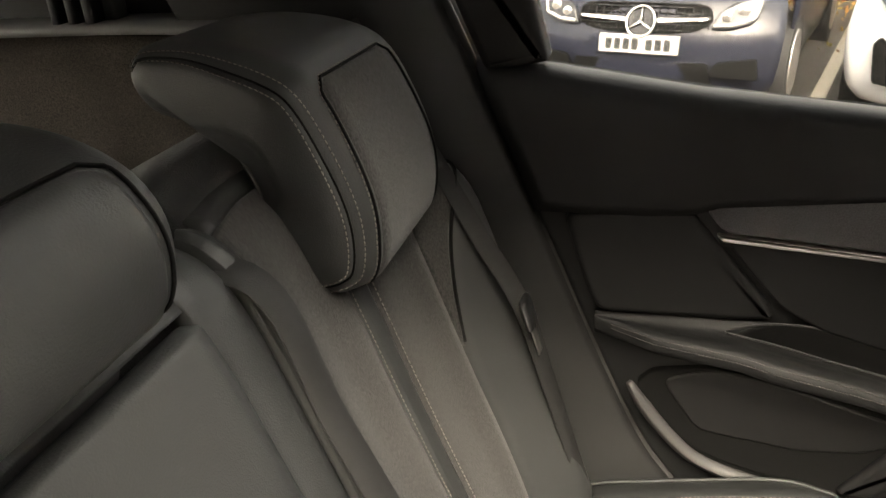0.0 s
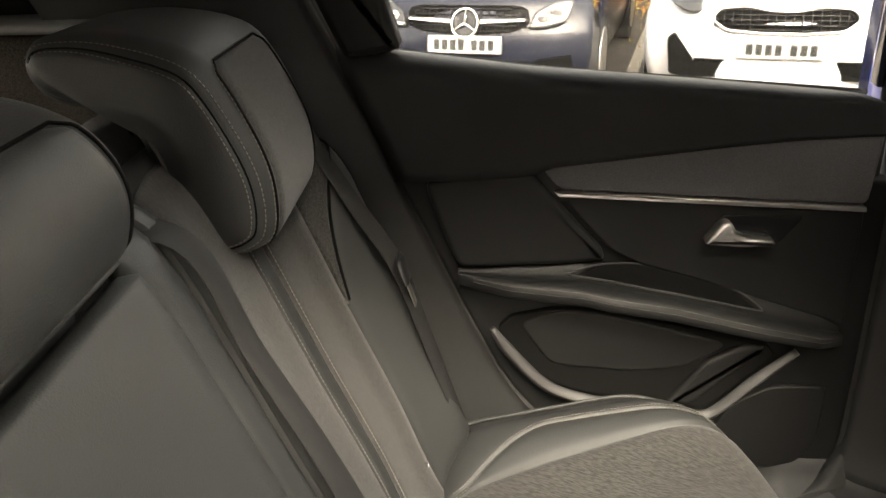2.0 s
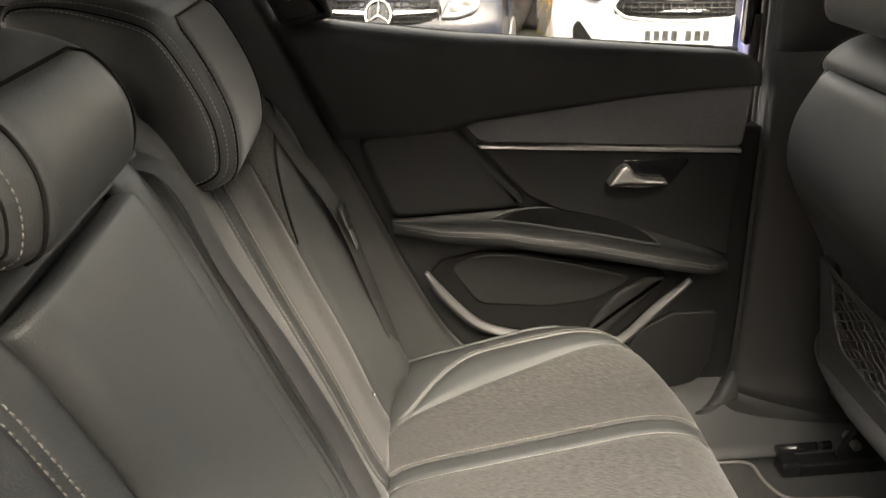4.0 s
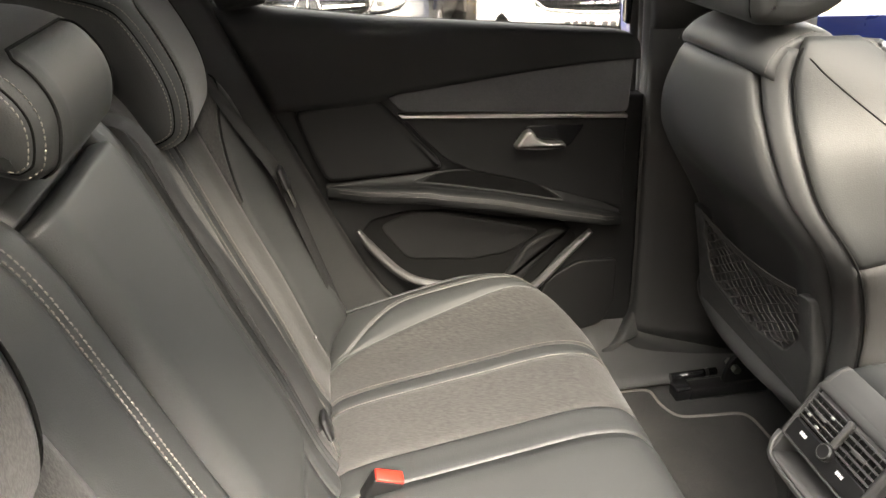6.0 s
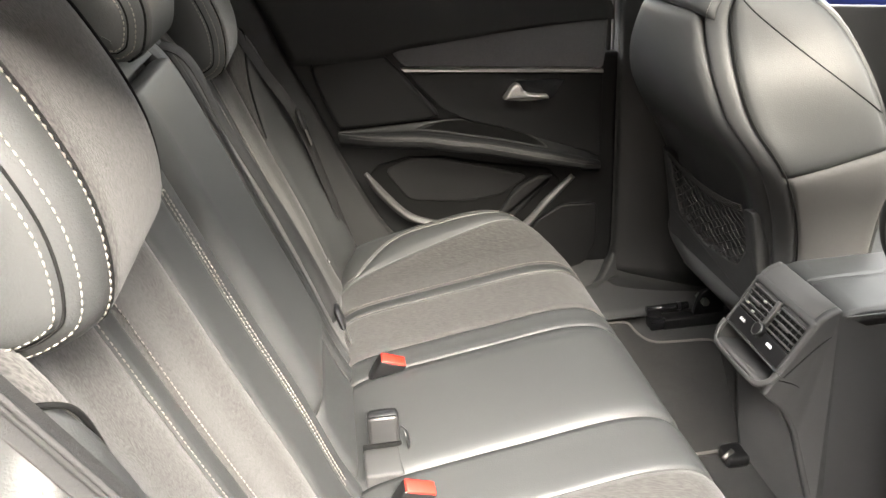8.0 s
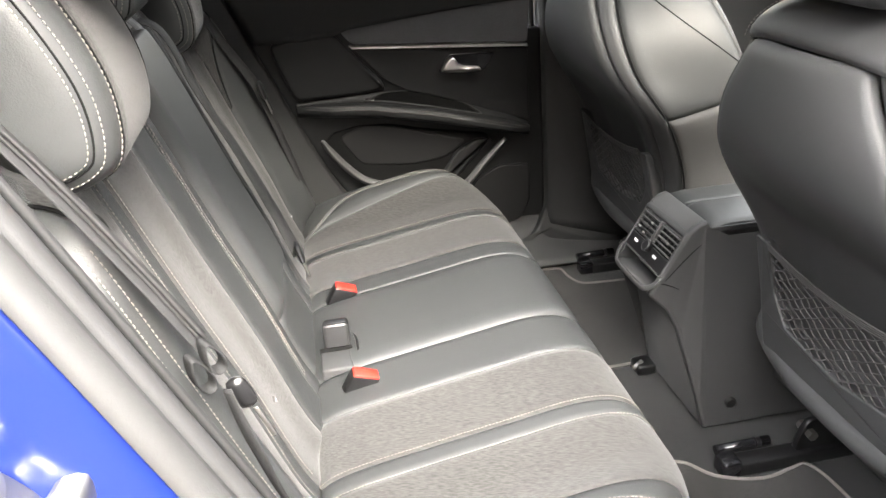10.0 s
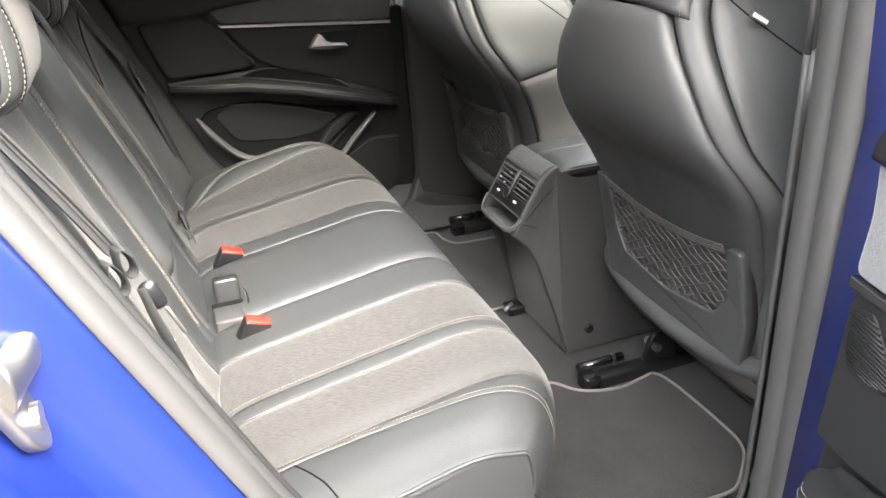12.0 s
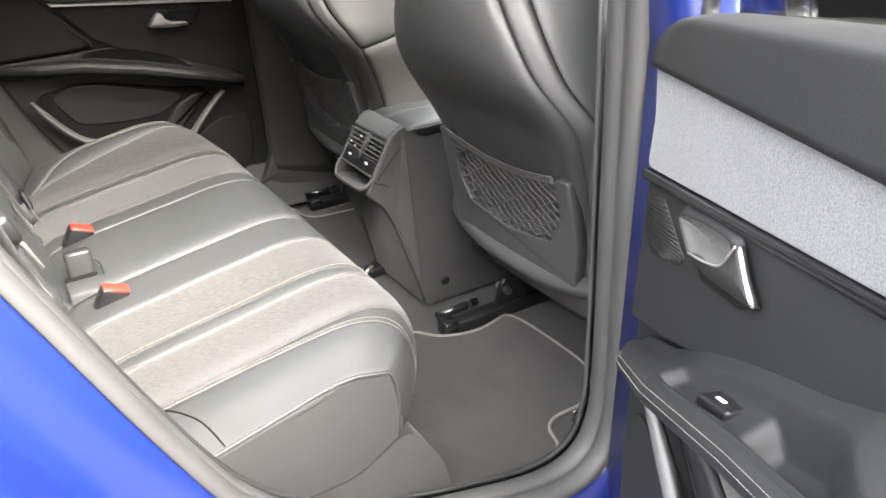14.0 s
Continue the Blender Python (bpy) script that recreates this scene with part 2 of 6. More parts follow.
def moved(geo, m):
    return [tuple(m @ Vector(v)) for v in geo[0]], geo[1]


def smoothstep(a, b, x):
    t = min(1.0, max(0.0, (x - a) / (b - a)))
    return t * t * (3 - 2 * t)

# ---- the car's shell ----
# Door opening, seen from the side (x forward, z up); the same on both sides.
OPENING = [(-0.43, 1.60), (-0.300, 1.315), (-0.202, 1.085), (-0.103, 0.855), (-0.035, 0.728),
           (0.05, 0.640), (0.15, 0.585), (0.28, 0.541), (0.42, 0.506), (0.50, 0.521), (0.532, 0.59), (0.534, 0.72), (0.527, 0.92), (0.515, 1.235), (0.50, 1.45), (0.47, 1.60)]
EDGE = spline(OPENING, 70)


def edge_offset(d):
    t = np.gradient(EDGE, axis=0)
    t /= np.linalg.norm(t, axis=1, keepdims=True)
    return EDGE + np.stack([t[:, 1], -t[:, 0]], 1) * d


def opening_band(rows, side, lo=0, hi=None):
    """A sheet along the door opening: rows of (outward step, distance from the middle plane)."""
    hi = hi or len(EDGE)
    rings = [(edge_offset(d)[lo:hi], y) for d, y in rows]
    n = hi - lo
    verts = [(p[0], y * side, p[1]) for r, y in rings for p in r]
    faces = [(i * n + j, i * n + j + 1, (i + 1) * n + j + 1, (i + 1) * n + j) for i in range(len(rings) - 1) for j in range(n - 1)]
    return verts, faces


def solid(geo, thick):
    """Gives an open sheet thickness against its normals."""
    me = bpy.data.meshes.new("sheet")
    me.from_pydata(geo[0], [], geo[1])
    bm = bmesh.new()
    bm.from_mesh(me)
    bmesh.ops.recalc_face_normals(bm, faces=bm.faces)
    bmesh.ops.solidify(bm, geom=bm.faces[:], thickness=thick)
    bm.verts.index_update()
    g = [tuple(v.co) for v in bm.verts], [[v.index for v in f.verts] for f in bm.faces]
    bm.free()
    bpy.data.meshes.remove(me)
    return g


TRIM_ROWS = [(0.30, 0.66), (0.16, 0.675), (0.07, 0.69), (0.03, 0.70), (0.008, 0.712), (0.0, 0.722)]
FOOT = int(np.linalg.norm(EDGE - np.array((0.528, 0.565)), axis=1).argmin())
BELT = int(np.linalg.norm(EDGE - np.array((0.515, 1.241)), axis=1).argmin())
for side, word in ((1, "left"), (-1, "right")):
    trim = thing("pillar_trim", (0, side * 0.72, 0.5), "grained black plastic trim round a rear door opening", "trim", kind="structure")
    # three mouldings: wheel arch with sill, lower and upper middle pillar
    for name, lo, hi, mat in (("arch_cover", 0, FOOT + 1, ARCH_TRIM_SHADED), ("pillar_cover", FOOT, BELT + 1, PLASTIC_GREY), ("upper_cover", BELT, len(EDGE), PLASTIC_GREY)):
        mesh_part(name, *solid(opening_band(TRIM_ROWS, side, lo, hi), 0.006), mat, trim)
    for k in (FOOT, BELT):
        mesh_part("joint", *sweep([(edge_offset(d - 0.0006)[k][0], side * (y - 0.0008), edge_offset(d - 0.0006)[k][1]) for d, y in TRIM_ROWS[2:]], circle(0.0013, 6), (0, 0, 1)), SEAM_AND_SHADE, trim, "dark joint between two trim pieces")
    mesh_part("door_seal", *solid(opening_band([(0.004, 0.724), (-0.003, 0.732), (-0.006, 0.745), (-0.004, 0.756), (0.001, 0.760), (-0.004, 0.764), (-0.008, 0.778), (-0.004, 0.792), (0.006, 0.800)], side), 0.006), SEAL, trim, "ribbed grey rubber door seal")
    mesh_part("jamb", *solid(opening_band([(0.004, 0.790), (0.014, 0.803), (0.055, 0.808), (0.082, 0.816), (0.084, 0.830), (0.080, 0.885), (0.088, 0.905), (0.14, 0.915), (0.34, 0.905)], side), 0.004), BLUE, trim, "glossy blue painted door jamb")

striker = thing("door_striker", (-0.30, -0.83, 1.09), "bare metal door striker bolted to the blue jamb", "door striker")
PS = lambda a, b, h: (-0.300 - 0.35 * (b - 1.13) + h, a, b)
mesh_part("striker_plate", *plate(soften([(-0.858, 1.150), (-0.858, 1.178), (-0.838, 1.192), (-0.820, 1.178), (-0.808, 1.145), (-0.806, 1.115), (-0.815, 1.082), (-0.838, 1.070), (-0.858, 1.085)], 0.012), PS, -0.002, 0.008, 0.003), STEEL, striker)
mesh_part("striker_finger", *sweep(spline([PS(-0.845, 1.135, 0.006), PS(-0.825, 1.136, 0.018), PS(-0.800, 1.140, 0.026), PS(-0.778, 1.146, 0.026)], 12), [(a, b) for a, b in spline([(-0.012, -0.009), (0.012, -0.009), (0.012, 0.009), (-0.012, 0.009)], 12, True)], (1, 0, 0), scale=list(np.interp(np.linspace(0, 1, 12), (0, 0.3, 0.9, 1), (1.5, 1, 1, 0.6)))), STEEL, striker)
for y, z in ((-0.838, 1.176), (-0.828, 1.095)):
    mesh_part("bolt", *sweep([PS(y, z, 0.006), PS(y, z, 0.012)], circle(0.011, 16), (0, 0, 1)), STEEL, striker, smooth=False)

right_trim = bpy.data.objects["pillar_trim.001"]
for y, z, rad in ((-0.800, 1.205, 0.016), (-0.788, 1.150, 0.011), (-0.870, 1.245, 0.012)):
    mesh_part("painted_plug", *sweep([PS(y, z, -0.004), PS(y, z, 0.002), PS(y, z, 0.004)], circle(rad, 20), (0, 0, 1), scale=[1.0, 1.0, 0.7]), BLUE, right_trim)

floor = mesh_part("floor", *box((-1.45, -0.74, 0.40), (1.9, 0.74, 0.452), 0.0), CARPET, None, smooth=False)
tagged(floor, "dark grey needle-felt carpet of the car floor", "floor", kind="structure")


def roof_point(u, v):
    x = -1.35 + 2.4 * u
    y = -0.66 + 1.32 * v
    return x, y, 1.66 - 0.10 * (abs(y) / 0.66) ** 3 - 0.10 * ((u - 0.45) / 0.55) ** 2


# the roof pane is unseen, added and sized to let light onto the seats
roof_bits = [shell(roof_point, np.linspace(a, b, 8), np.linspace(c, e, 12), 0.04, out=-1) for a, b, c, e in ((0, 0.44, 0, 1), (0.96, 1, 0, 1), (0.44, 0.96, 0, 0.15), (0.44, 0.96, 0.85, 1))]
ceiling = mesh_part("ceiling", *merge(*roof_bits), HEADLINER)
roof_pane = mesh_part("window_roof", *shell(lambda u, v: tuple(np.array(roof_point(0.43 + 0.54 * u, 0.14 + 0.72 * v)) + np.array((0, 0, 0.02))), np.linspace(0, 1, 8), np.linspace(0, 1, 8), 0.005), ROOF_GLASS)
tagged(roof_pane, "unseen tinted roof pane added to let light in", "roof window", kind="structure")
tagged(ceiling, "light grey cloth headliner round an added roof pane", "ceiling", kind="structure")

# side walls beyond the rear doors, tailgate, bulkhead
for side, word in ((1, "left"), (-1, "right")):
    wall = thing("wall_" + word, (0, side * 0.8, 0.45), "black trimmed side wall of the luggage space", "wall", kind="structure")
    P = lambda a, b, h: (a, side * (0.70 - h), b)
    mesh_part("luggage_side", *plate(soften([(-0.27, 0.45), (-0.44, 1.16), (-0.62, 1.63), (-1.45, 1.63), (-1.5, 0.45)], 0.05), P, -0.02, 0.0), PLASTIC, wall)
    mesh_part("front_side", *plate(soften([(0.60, 0.45), (0.60, 1.22), (1.65, 1.15), (1.75, 0.45)], 0.04), P, -0.02, 0.0), PLASTIC, wall)
    mesh_part("outer_skin", *plate(soften([(-0.45, 0.40), (-0.52, 1.1), (-0.62, 1.25), (-1.55, 1.25), (-1.62, 0.45)], 0.05), lambda a, b, h: (a, side * (0.90 + h), b), 0.0, 0.015), BLUE, wall)
    mesh_part("front_door_skin", *plate(soften([(0.575, 0.30), (0.575, 1.235), (1.62, 1.20), (1.70, 0.30)], 0.02), lambda a, b, h: (a, side * (0.885 + h), b), -0.03, 0.02, 0.012), BLUE, wall, "glossy blue painted front door")
    mesh_part("sill", *box((-0.1, side * 0.84 - 0.06, 0.30), (1.7, side * 0.84 + 0.06, 0.47), 0.02), BLUE, wall)
    mesh_part("roof_rail", *sweep(spline([(-1.4, side * 0.66, 1.50), (-0.5, side * 0.68, 1.60), (0.3, side * 0.68, 1.62), (1.0, side * 0.67, 1.56), (1.62, side * 0.70, 1.17)], 24), [(-0.05, -0.03), (0.05, -0.03), (0.06, 0.03), (-0.03, 0.05)]), BLUE, wall)
    b_pillar = thing("pillar_b_" + word, (0.56, side * 0.74, 0.46), "grained dark grey plastic trim of the middle pillar", "trim", kind="structure")
    col = [(0.502, 1.66), (0.52, 1.25), (0.532, 0.92), (0.538, 0.72), (0.535, 0.62), (0.50, 0.545), (0.44, 0.515), (0.40, 0.46), (0.80, 0.46), (0.72, 0.60), (0.69, 0.75), (0.66, 0.95), (0.615, 1.10), (0.59, 1.25), (0.57, 1.66)]
    P = lambda a, b, h: (a, side * (0.735 - h - 0.10 * max(0.0, b - 1.15) + 0.05 * smoothstep(0.75, 0.45, b) * -1), b)
    mesh_part("pillar_cover", *plate(soften([q for q in col if 0.5 < q[1] < 1.3 and (side > 0 or q[0] > 0.51)], 0.02), P, -0.03, 0.0, 0.008), PLASTIC_GREY, b_pillar)
    mesh_part("upper_cover", *plate(soften([(0.50, 1.62), (0.516, 1.256), (0.588, 1.256), (0.565, 1.62)], 0.006), P, -0.03, 0.002, 0.008), PLASTIC_GREY, b_pillar)
    if side > 0:
        mesh_part("kick_plate", *shell(lambda u, v: (0.40 + 0.46 * u, side * (0.74 - 0.13 * v ** 1.5), 0.60 - 0.02 * u - (0.125 - 0.02 * u) * v ** 0.6), np.linspace(0, 1, 10), np.linspace(0, 1, 8), 0.006), PLASTIC_GREY, b_pillar)
    mesh_part("outer_post", *sweep([(0.545, side * 0.85, 0.45), (0.55, side * 0.85, 1.2), (0.51, side * 0.80, 1.62)], [(-0.03, -0.05), (0.03, -0.05), (0.03, 0.05), (-0.03, 0.05)], (0, 1, 0)), BLUE, b_pillar)

left_wall = bpy.data.objects["wall_left"]
LUGGAGE_CARPET = shader("luggage_carpet", (0.075, 0.064, 0.054), 1.0, spec=0.1, grain=1.0, grain_scale=500, fine=0.45, wear=0.4, wear_scale=9)
mesh_part("luggage_ledge", *sweep(spline([(-1.42, 0.655, 1.372), (-1.0, 0.655, 1.379), (-0.70, 0.655, 1.386), (-0.50, 0.66, 1.380)], 24), [(-0.05, -0.008), (0.028, -0.008), (0.034, -0.002), (0.030, 0.005), (-0.05, 0.007)]), shader("ledge_grey", (0.24, 0.235, 0.23), 0.6, grain=0.3), left_wall, "grey plastic ledge of the luggage space")
mesh_part("carpet_panel", *shell(lambda u, v: (-1.44 + 0.95 * u, 0.688 - 0.03 * v + 0.004 * math.sin(9 * u + 4 * v), 1.17 + 0.20 * v), np.linspace(0, 1, 24), np.linspace(0, 1, 8), 0.008), LUGGAGE_CARPET, left_wall, "dark brown carpeted side panel")
for x in (-0.842, -0.816, -0.790):
    mesh_part("vent_rib", *box((x, 0.635, 1.386), (x + 0.014, 0.675, 1.424), 0.004), PLASTIC, left_wall)
mesh_part("vent_box", *box((-0.86, 0.66, 1.384), (-0.76, 0.69, 1.445), 0.006), PLASTIC_GREY, left_wall)

tailgate = thing("tailgate", (-1.45, 0, 0.45), "black trimmed tailgate with its rear window", "tailgate", kind="structure")
mesh_part("tailgate_trim", *box((-1.56, -0.72, 0.42), (-1.48, 0.72, 1.20), 0.02), PLASTIC, tailgate)
mesh_part("window_ledge", *sweep([(-1.47, -0.70, 1.20), (-1.47, 0, 1.215), (-1.47, 0.70, 1.20)], [(-0.06, -0.02), (0.06, -0.02), (0.05, 0.02), (-0.05, 0.02)]), PLASTIC_GREY, tailgate)
mesh_part("header", *box((-1.40, -0.70, 1.50), (-1.30, 0.70, 1.58), 0.02), PLASTIC, tailgate)
pane = mesh_part("pane", *box((-1.49, -0.62, 1.22), (-1.485, 0.62, 1.50), 0.0, Matrix.Translation((-1.49, 0, 1.22)) @ Matrix.Rotation(radians(14), 4, "Y") @ Matrix.Translation((1.49, 0, -1.22))), REAR_GLASS, tailgate, smooth=False)
pane.visible_shadow = False
shelf = thing("luggage_cover", (-0.9, 0, 1.17), "black felt luggage cover behind the rear seats", "luggage cover")
mesh_part("cover_board", *shell(lambda u, v: (-1.46 + 0.90 * u, -0.68 + 1.36 * v, 1.185 - 0.03 * u + 0.008 * math.sin(7 * v + 3 * u)), np.linspace(0, 1, 12), np.linspace(0, 1, 12), 0.02), CARPET, shelf)
windscreen = mesh_part("window_front", *shell(lambda u, v: (1.76 - 0.74 * u - 0.10 * abs(2 * v - 1) ** 2 * (1 - u), -0.68 + 1.36 * v, 1.06 + 0.53 * u), np.linspace(0, 1, 6), np.linspace(0, 1, 10), 0.005), glass_material("windscreen_glass", 0.88))
tagged(windscreen, "tinted windscreen glass", "windscreen", kind="structure")
bulk = mesh_part("wall_front", *box((1.75, -0.74, 0.42), (1.80, 0.74, 1.05), 0.0), PLASTIC, None, smooth=False)
tagged(bulk, "black bulkhead under the windscreen", "wall", kind="structure")
dash = thing("dashboard", (1.45, 0, 0.75), "pale lit dashboard with a dark band", "dashboard")
mesh_part("dash_top", *shell(lambda u, v: (1.30 + 0.45 * u - 0.06 * math.cos(math.pi * (v - 0.5)), -0.70 + 1.40 * v, 1.09 + 0.05 * math.sin(math.pi * u) - 0.25 * max(0.0, 0.3 - u)), np.linspace(0, 1, 12), np.linspace(0, 1, 14), 0.03), PLASTIC, dash)
mesh_part("dash_face", *shell(lambda u, v: (1.24 + 0.10 * u, -0.68 + 1.36 * v, 1.0 - 0.32 * u), np.linspace(0, 1, 6), np.linspace(0, 1, 8), 0.03), DOORCLOTH, dash)

# ---- rear bench ----
CPROF = spline([(-0.19, 0.64), (-0.155, 0.692), (-0.10, 0.714), (0.0, 0.732), (0.12, 0.752), (0.22, 0.768), (0.285, 0.764), (0.325, 0.738), (0.345, 0.69), (0.335, 0.63), (0.285, 0.585), (0.22, 0.56)], 61)
BPROF = spline([(-0.145, 0.69), (-0.172, 0.75), (-0.215, 0.88), (-0.268, 1.02), (-0.318, 1.16), (-0.350, 1.245), (-0.378, 1.288), (-0.415, 1.305), (-0.455, 1.295), (-0.48, 1.26)], 61)


def along(prof, s):
    i = s * (len(prof) - 1)
    k = min(int(i), len(prof) - 2)
    return prof[k] + (prof[k + 1] - prof[k]) * (i - k)


def cushion(y, s, lift=0.0):
    x, z = along(CPROF, s)
    a = max(0.0, (abs(y) - 0.44) / 0.26)
    f = 0.342 - 0.175 * a * a
    if x > -0.15:
        x = -0.15 + (x + 0.15) * (f + 0.15) / 0.492
    top = math.sin(math.pi * min(1, max(0, (s - 0.05) / 0.62))) ** 0.6 if 0.05 < s < 0.67 else 0.0
    z += (0.044 if y > 0 else 0.026) * (smoothstep(0.46, 0.58, abs(y)) - smoothstep(0.60, 0.68, abs(y))) * top
    z += 0.006 * (smoothstep(0.16, 0.10, abs(y - 0.03))) * top
    # the outer corner of the nose is squarer than the middle
    w = smoothstep(0.56, 0.66, abs(y))
    x += 0.009 * w * smoothstep(0.35, 0.60, s)
    z += 0.021 * w * math.exp(-((s - 0.655) / 0.06) ** 2)
    return x, y, z + lift


def mid(y):
    return y if y > 0 else 0.03 - y


def back(y, s, lift=0.0):
    x, z = along(BPROF, s)
    m = mid(y)
    h = 1 - 0.20 * max(0.0, (m - 0.46) / 0.24) ** 2
    x, z = -0.15 + (x + 0.15) * h, 0.70 + (z - 0.70) * h
    low = smoothstep(1.0, 0.72, s)
    x += 0.055 * smoothstep(0.52, 0.61, m) * (1 - 1.3 * smoothstep(0.62, 0.71, m)) * low * smoothstep(0.0, 0.12, s)
    if m > 0.53:
        y = y - math.copysign((m - 0.53) * 0.5 * smoothstep(0.5, 0.95, s), y)
    x -= 0.012 * smoothstep(0.25, 0.32, m) * smoothstep(0.54, 0.48, m) * low
    return x + lift * 0.94, y, z + lift * 0.34


def across(fn, y0, y1, s0=0.0, s1=1.0, n=8, ns=48, lift=0.0, **kw):
    return shell(lambda u, v: fn(u, v, lift), np.linspace(y0, y1, n), np.linspace(s0, s1, ns), **kw)


bench = thing("rear_bench", (0.1, 0, 0.455), "black leather rear bench seat with grey melange fabric inserts", "car seat")
for y0, y1, name, mat in ((0.222, 0.370, "fabric_insert", FABRIC), (-0.208, -0.348, "fabric_insert", FABRIC),
                          (0.370, 0.402, "leather_strip", LEATHER), (-0.348, -0.382, "leather_strip", LEATHER),
                          (0.160, 0.222, "leather_border", LEATHER), (-0.100, -0.208, "leather_border", LEATHER), (0.160, -0.100, "centre_pad", LEATHER)):
    d = 0.0055 if name == "centre_pad" else 0.003
    mesh_part(name, *across(cushion, y0, y1, 0, 1, 12, 48, thick=0.02, dip=d, width=0.008 if "strip" not in name else 0.004, out=-1 if y1 > y0 else 1), mat, bench)


for side in (1, -1):
    rim = [cushion(side * 0.668, q) for q in np.linspace(0.07, 0.80, 60)]
    outline = [(p[0], p[2] - 0.001) for p in rim] + [(0.175, 0.612), (0.12, 0.594), (0.03, 0.588), (-0.165, 0.590)]
    mesh_part("side_panel", *plate(outline, lambda p, q, h: (p, side * (0.652 + h), q), -0.05, 0.0165, 0.004), LEATHER, bench)
    pipe = [cushion(side * 0.669, q, 0.001) for q in np.linspace(0.06, 0.80, 48)]
    mesh_part("piping", *sweep(pipe, circle(0.0030)), LEATHER, bench)
mesh_part("base_block", *plate(soften([(-0.24, 0.452), (-0.24, 0.60), (0.14, 0.598), (0.215, 0.640), (0.240, 0.635), (0.285, 0.56), (0.31, 0.452)], 0.02), lambda a, b, h: (a, h - 0.672, b), 0.0, 1.344, 0.01), CARPET, bench)


def wedge(y0, y1, name, mat):
    flip = 1 if y1(0.5) < y0(0.5) else -1
    mesh_part(name, *shell(lambda u, v: cushion(y0(v) + (y1(v) - y0(v)) * u, v), np.linspace(0, 1, 16), np.linspace(0, 1, 48), 0.02, dip=0.003, width=0.006, out=flip), mat, bench)


seam_edge = lambda v: -0.534 - 0.044 * smoothstep(0.12, 0.60, v)
left_edge = lambda v: 0.500 + 0.062 * smoothstep(0.05, 0.55, v)
left_seam = lambda v: 0.506 + 0.088 * smoothstep(0.12, 0.30, v)
wedge(lambda v: -0.382, lambda v: -0.529, "fabric_insert", FABRIC)
wedge(lambda v: -0.529, seam_edge, "leather_border", LEATHER)
wedge(seam_edge, lambda v: -0.67, "bolster", LEATHER)
wedge(lambda v: 0.402, left_edge, "fabric_insert", FABRIC)
wedge(left_edge, left_seam, "leather_border", LEATHER)
wedge(left_seam, lambda v: 0.67, "bolster", LEATHER)
mesh_part("cross_seam", *sweep([cushion(-0.545 - 0.124 * t, 0.207 + 0.075 * t, 0.0003) for t in np.linspace(0, 1, 16)], circle(0.0013, 6)), SEAM_AND_SHADE, bench)


def cushion_line(y, s0=0.08, s1=0.78, n=40, lift=0.0012):
    return [cushion(y if not callable(y) else y(t), s0 + (s1 - s0) * t, lift) for t in np.linspace(0, 1, n)]


for y in (0.406, 0.366, -0.344, -0.386):
    mesh_part("stitching", *stitches(cushion_line(y), 0.0055, 0.0038), THREAD, bench, kind="stuff")
for y in (lambda t: seam_edge(0.12 + 0.66 * t) + 0.005, lambda t: seam_edge(0.12 + 0.66 * t) - 0.006, lambda t: left_seam(0.12 + 0.66 * t) + 0.005, lambda t: left_seam(0.12 + 0.66 * t) - 0.005):
    mesh_part("stitching", *stitches(cushion_line(y, 0.12, 0.78), 0.0055, 0.0038), THREAD, bench, kind="stuff")


def back_panels(panels):
    for y0, y1, name, mat, s0, s1 in panels:
        strip = "strip" in name
        mesh_part(name, *across(back, y0, y1, s0, s1, 12, 48, thick=0.025, dip=0.003 if strip else 0.0045, width=0.004 if strip else 0.008, out=1 if y1 > y0 else -1), mat, bench)


def wing_width(s):
    """How far the fabric reaches outwards over the leather bolster, growing towards the top."""
    return 0.100 * min(1.0, max(0.0, (s - 0.345) / 0.36))


def outer_panel(inner, outer, s0, s1, mat, name, parent, flip):
    mesh_part(name, *shell(lambda u, v: back(inner(v) + (outer(v) - inner(v)) * u, v), np.linspace(0, 1, 14), np.linspace(s0, s1, 44), 0.025, dip=0.003, width=0.006, out=flip), mat, parent)


sets = (([(0.232, 0.254, "leather_border", LEATHER, 0, 1), (0.254, 0.375, "fabric_insert", FABRIC, 0, 0.72), (0.375, 0.41, "leather_strip", LEATHER, 0, 1), (0.41, 0.53, "fabric_insert", FABRIC, 0, 0.72)], 1, 0.53, 0.70),
        ([(-0.226, -0.345, "fabric_insert", FABRIC, 0, 0.72), (-0.345, -0.38, "leather_strip", LEATHER, 0, 1), (-0.38, -0.50, "fabric_insert", FABRIC, 0, 0.72), (-0.125, -0.226, "leather_border", LEATHER, 0, 1),
                                                                        (-0.075, -0.125, "leather_border", LEATHER, 0, 1), (0.222, 0.172, "leather_border", LEATHER, 0, 1), (0.172, -0.075, "armrest_recess", LEATHER, 0.64, 1.0)], -1, -0.50, -0.67))
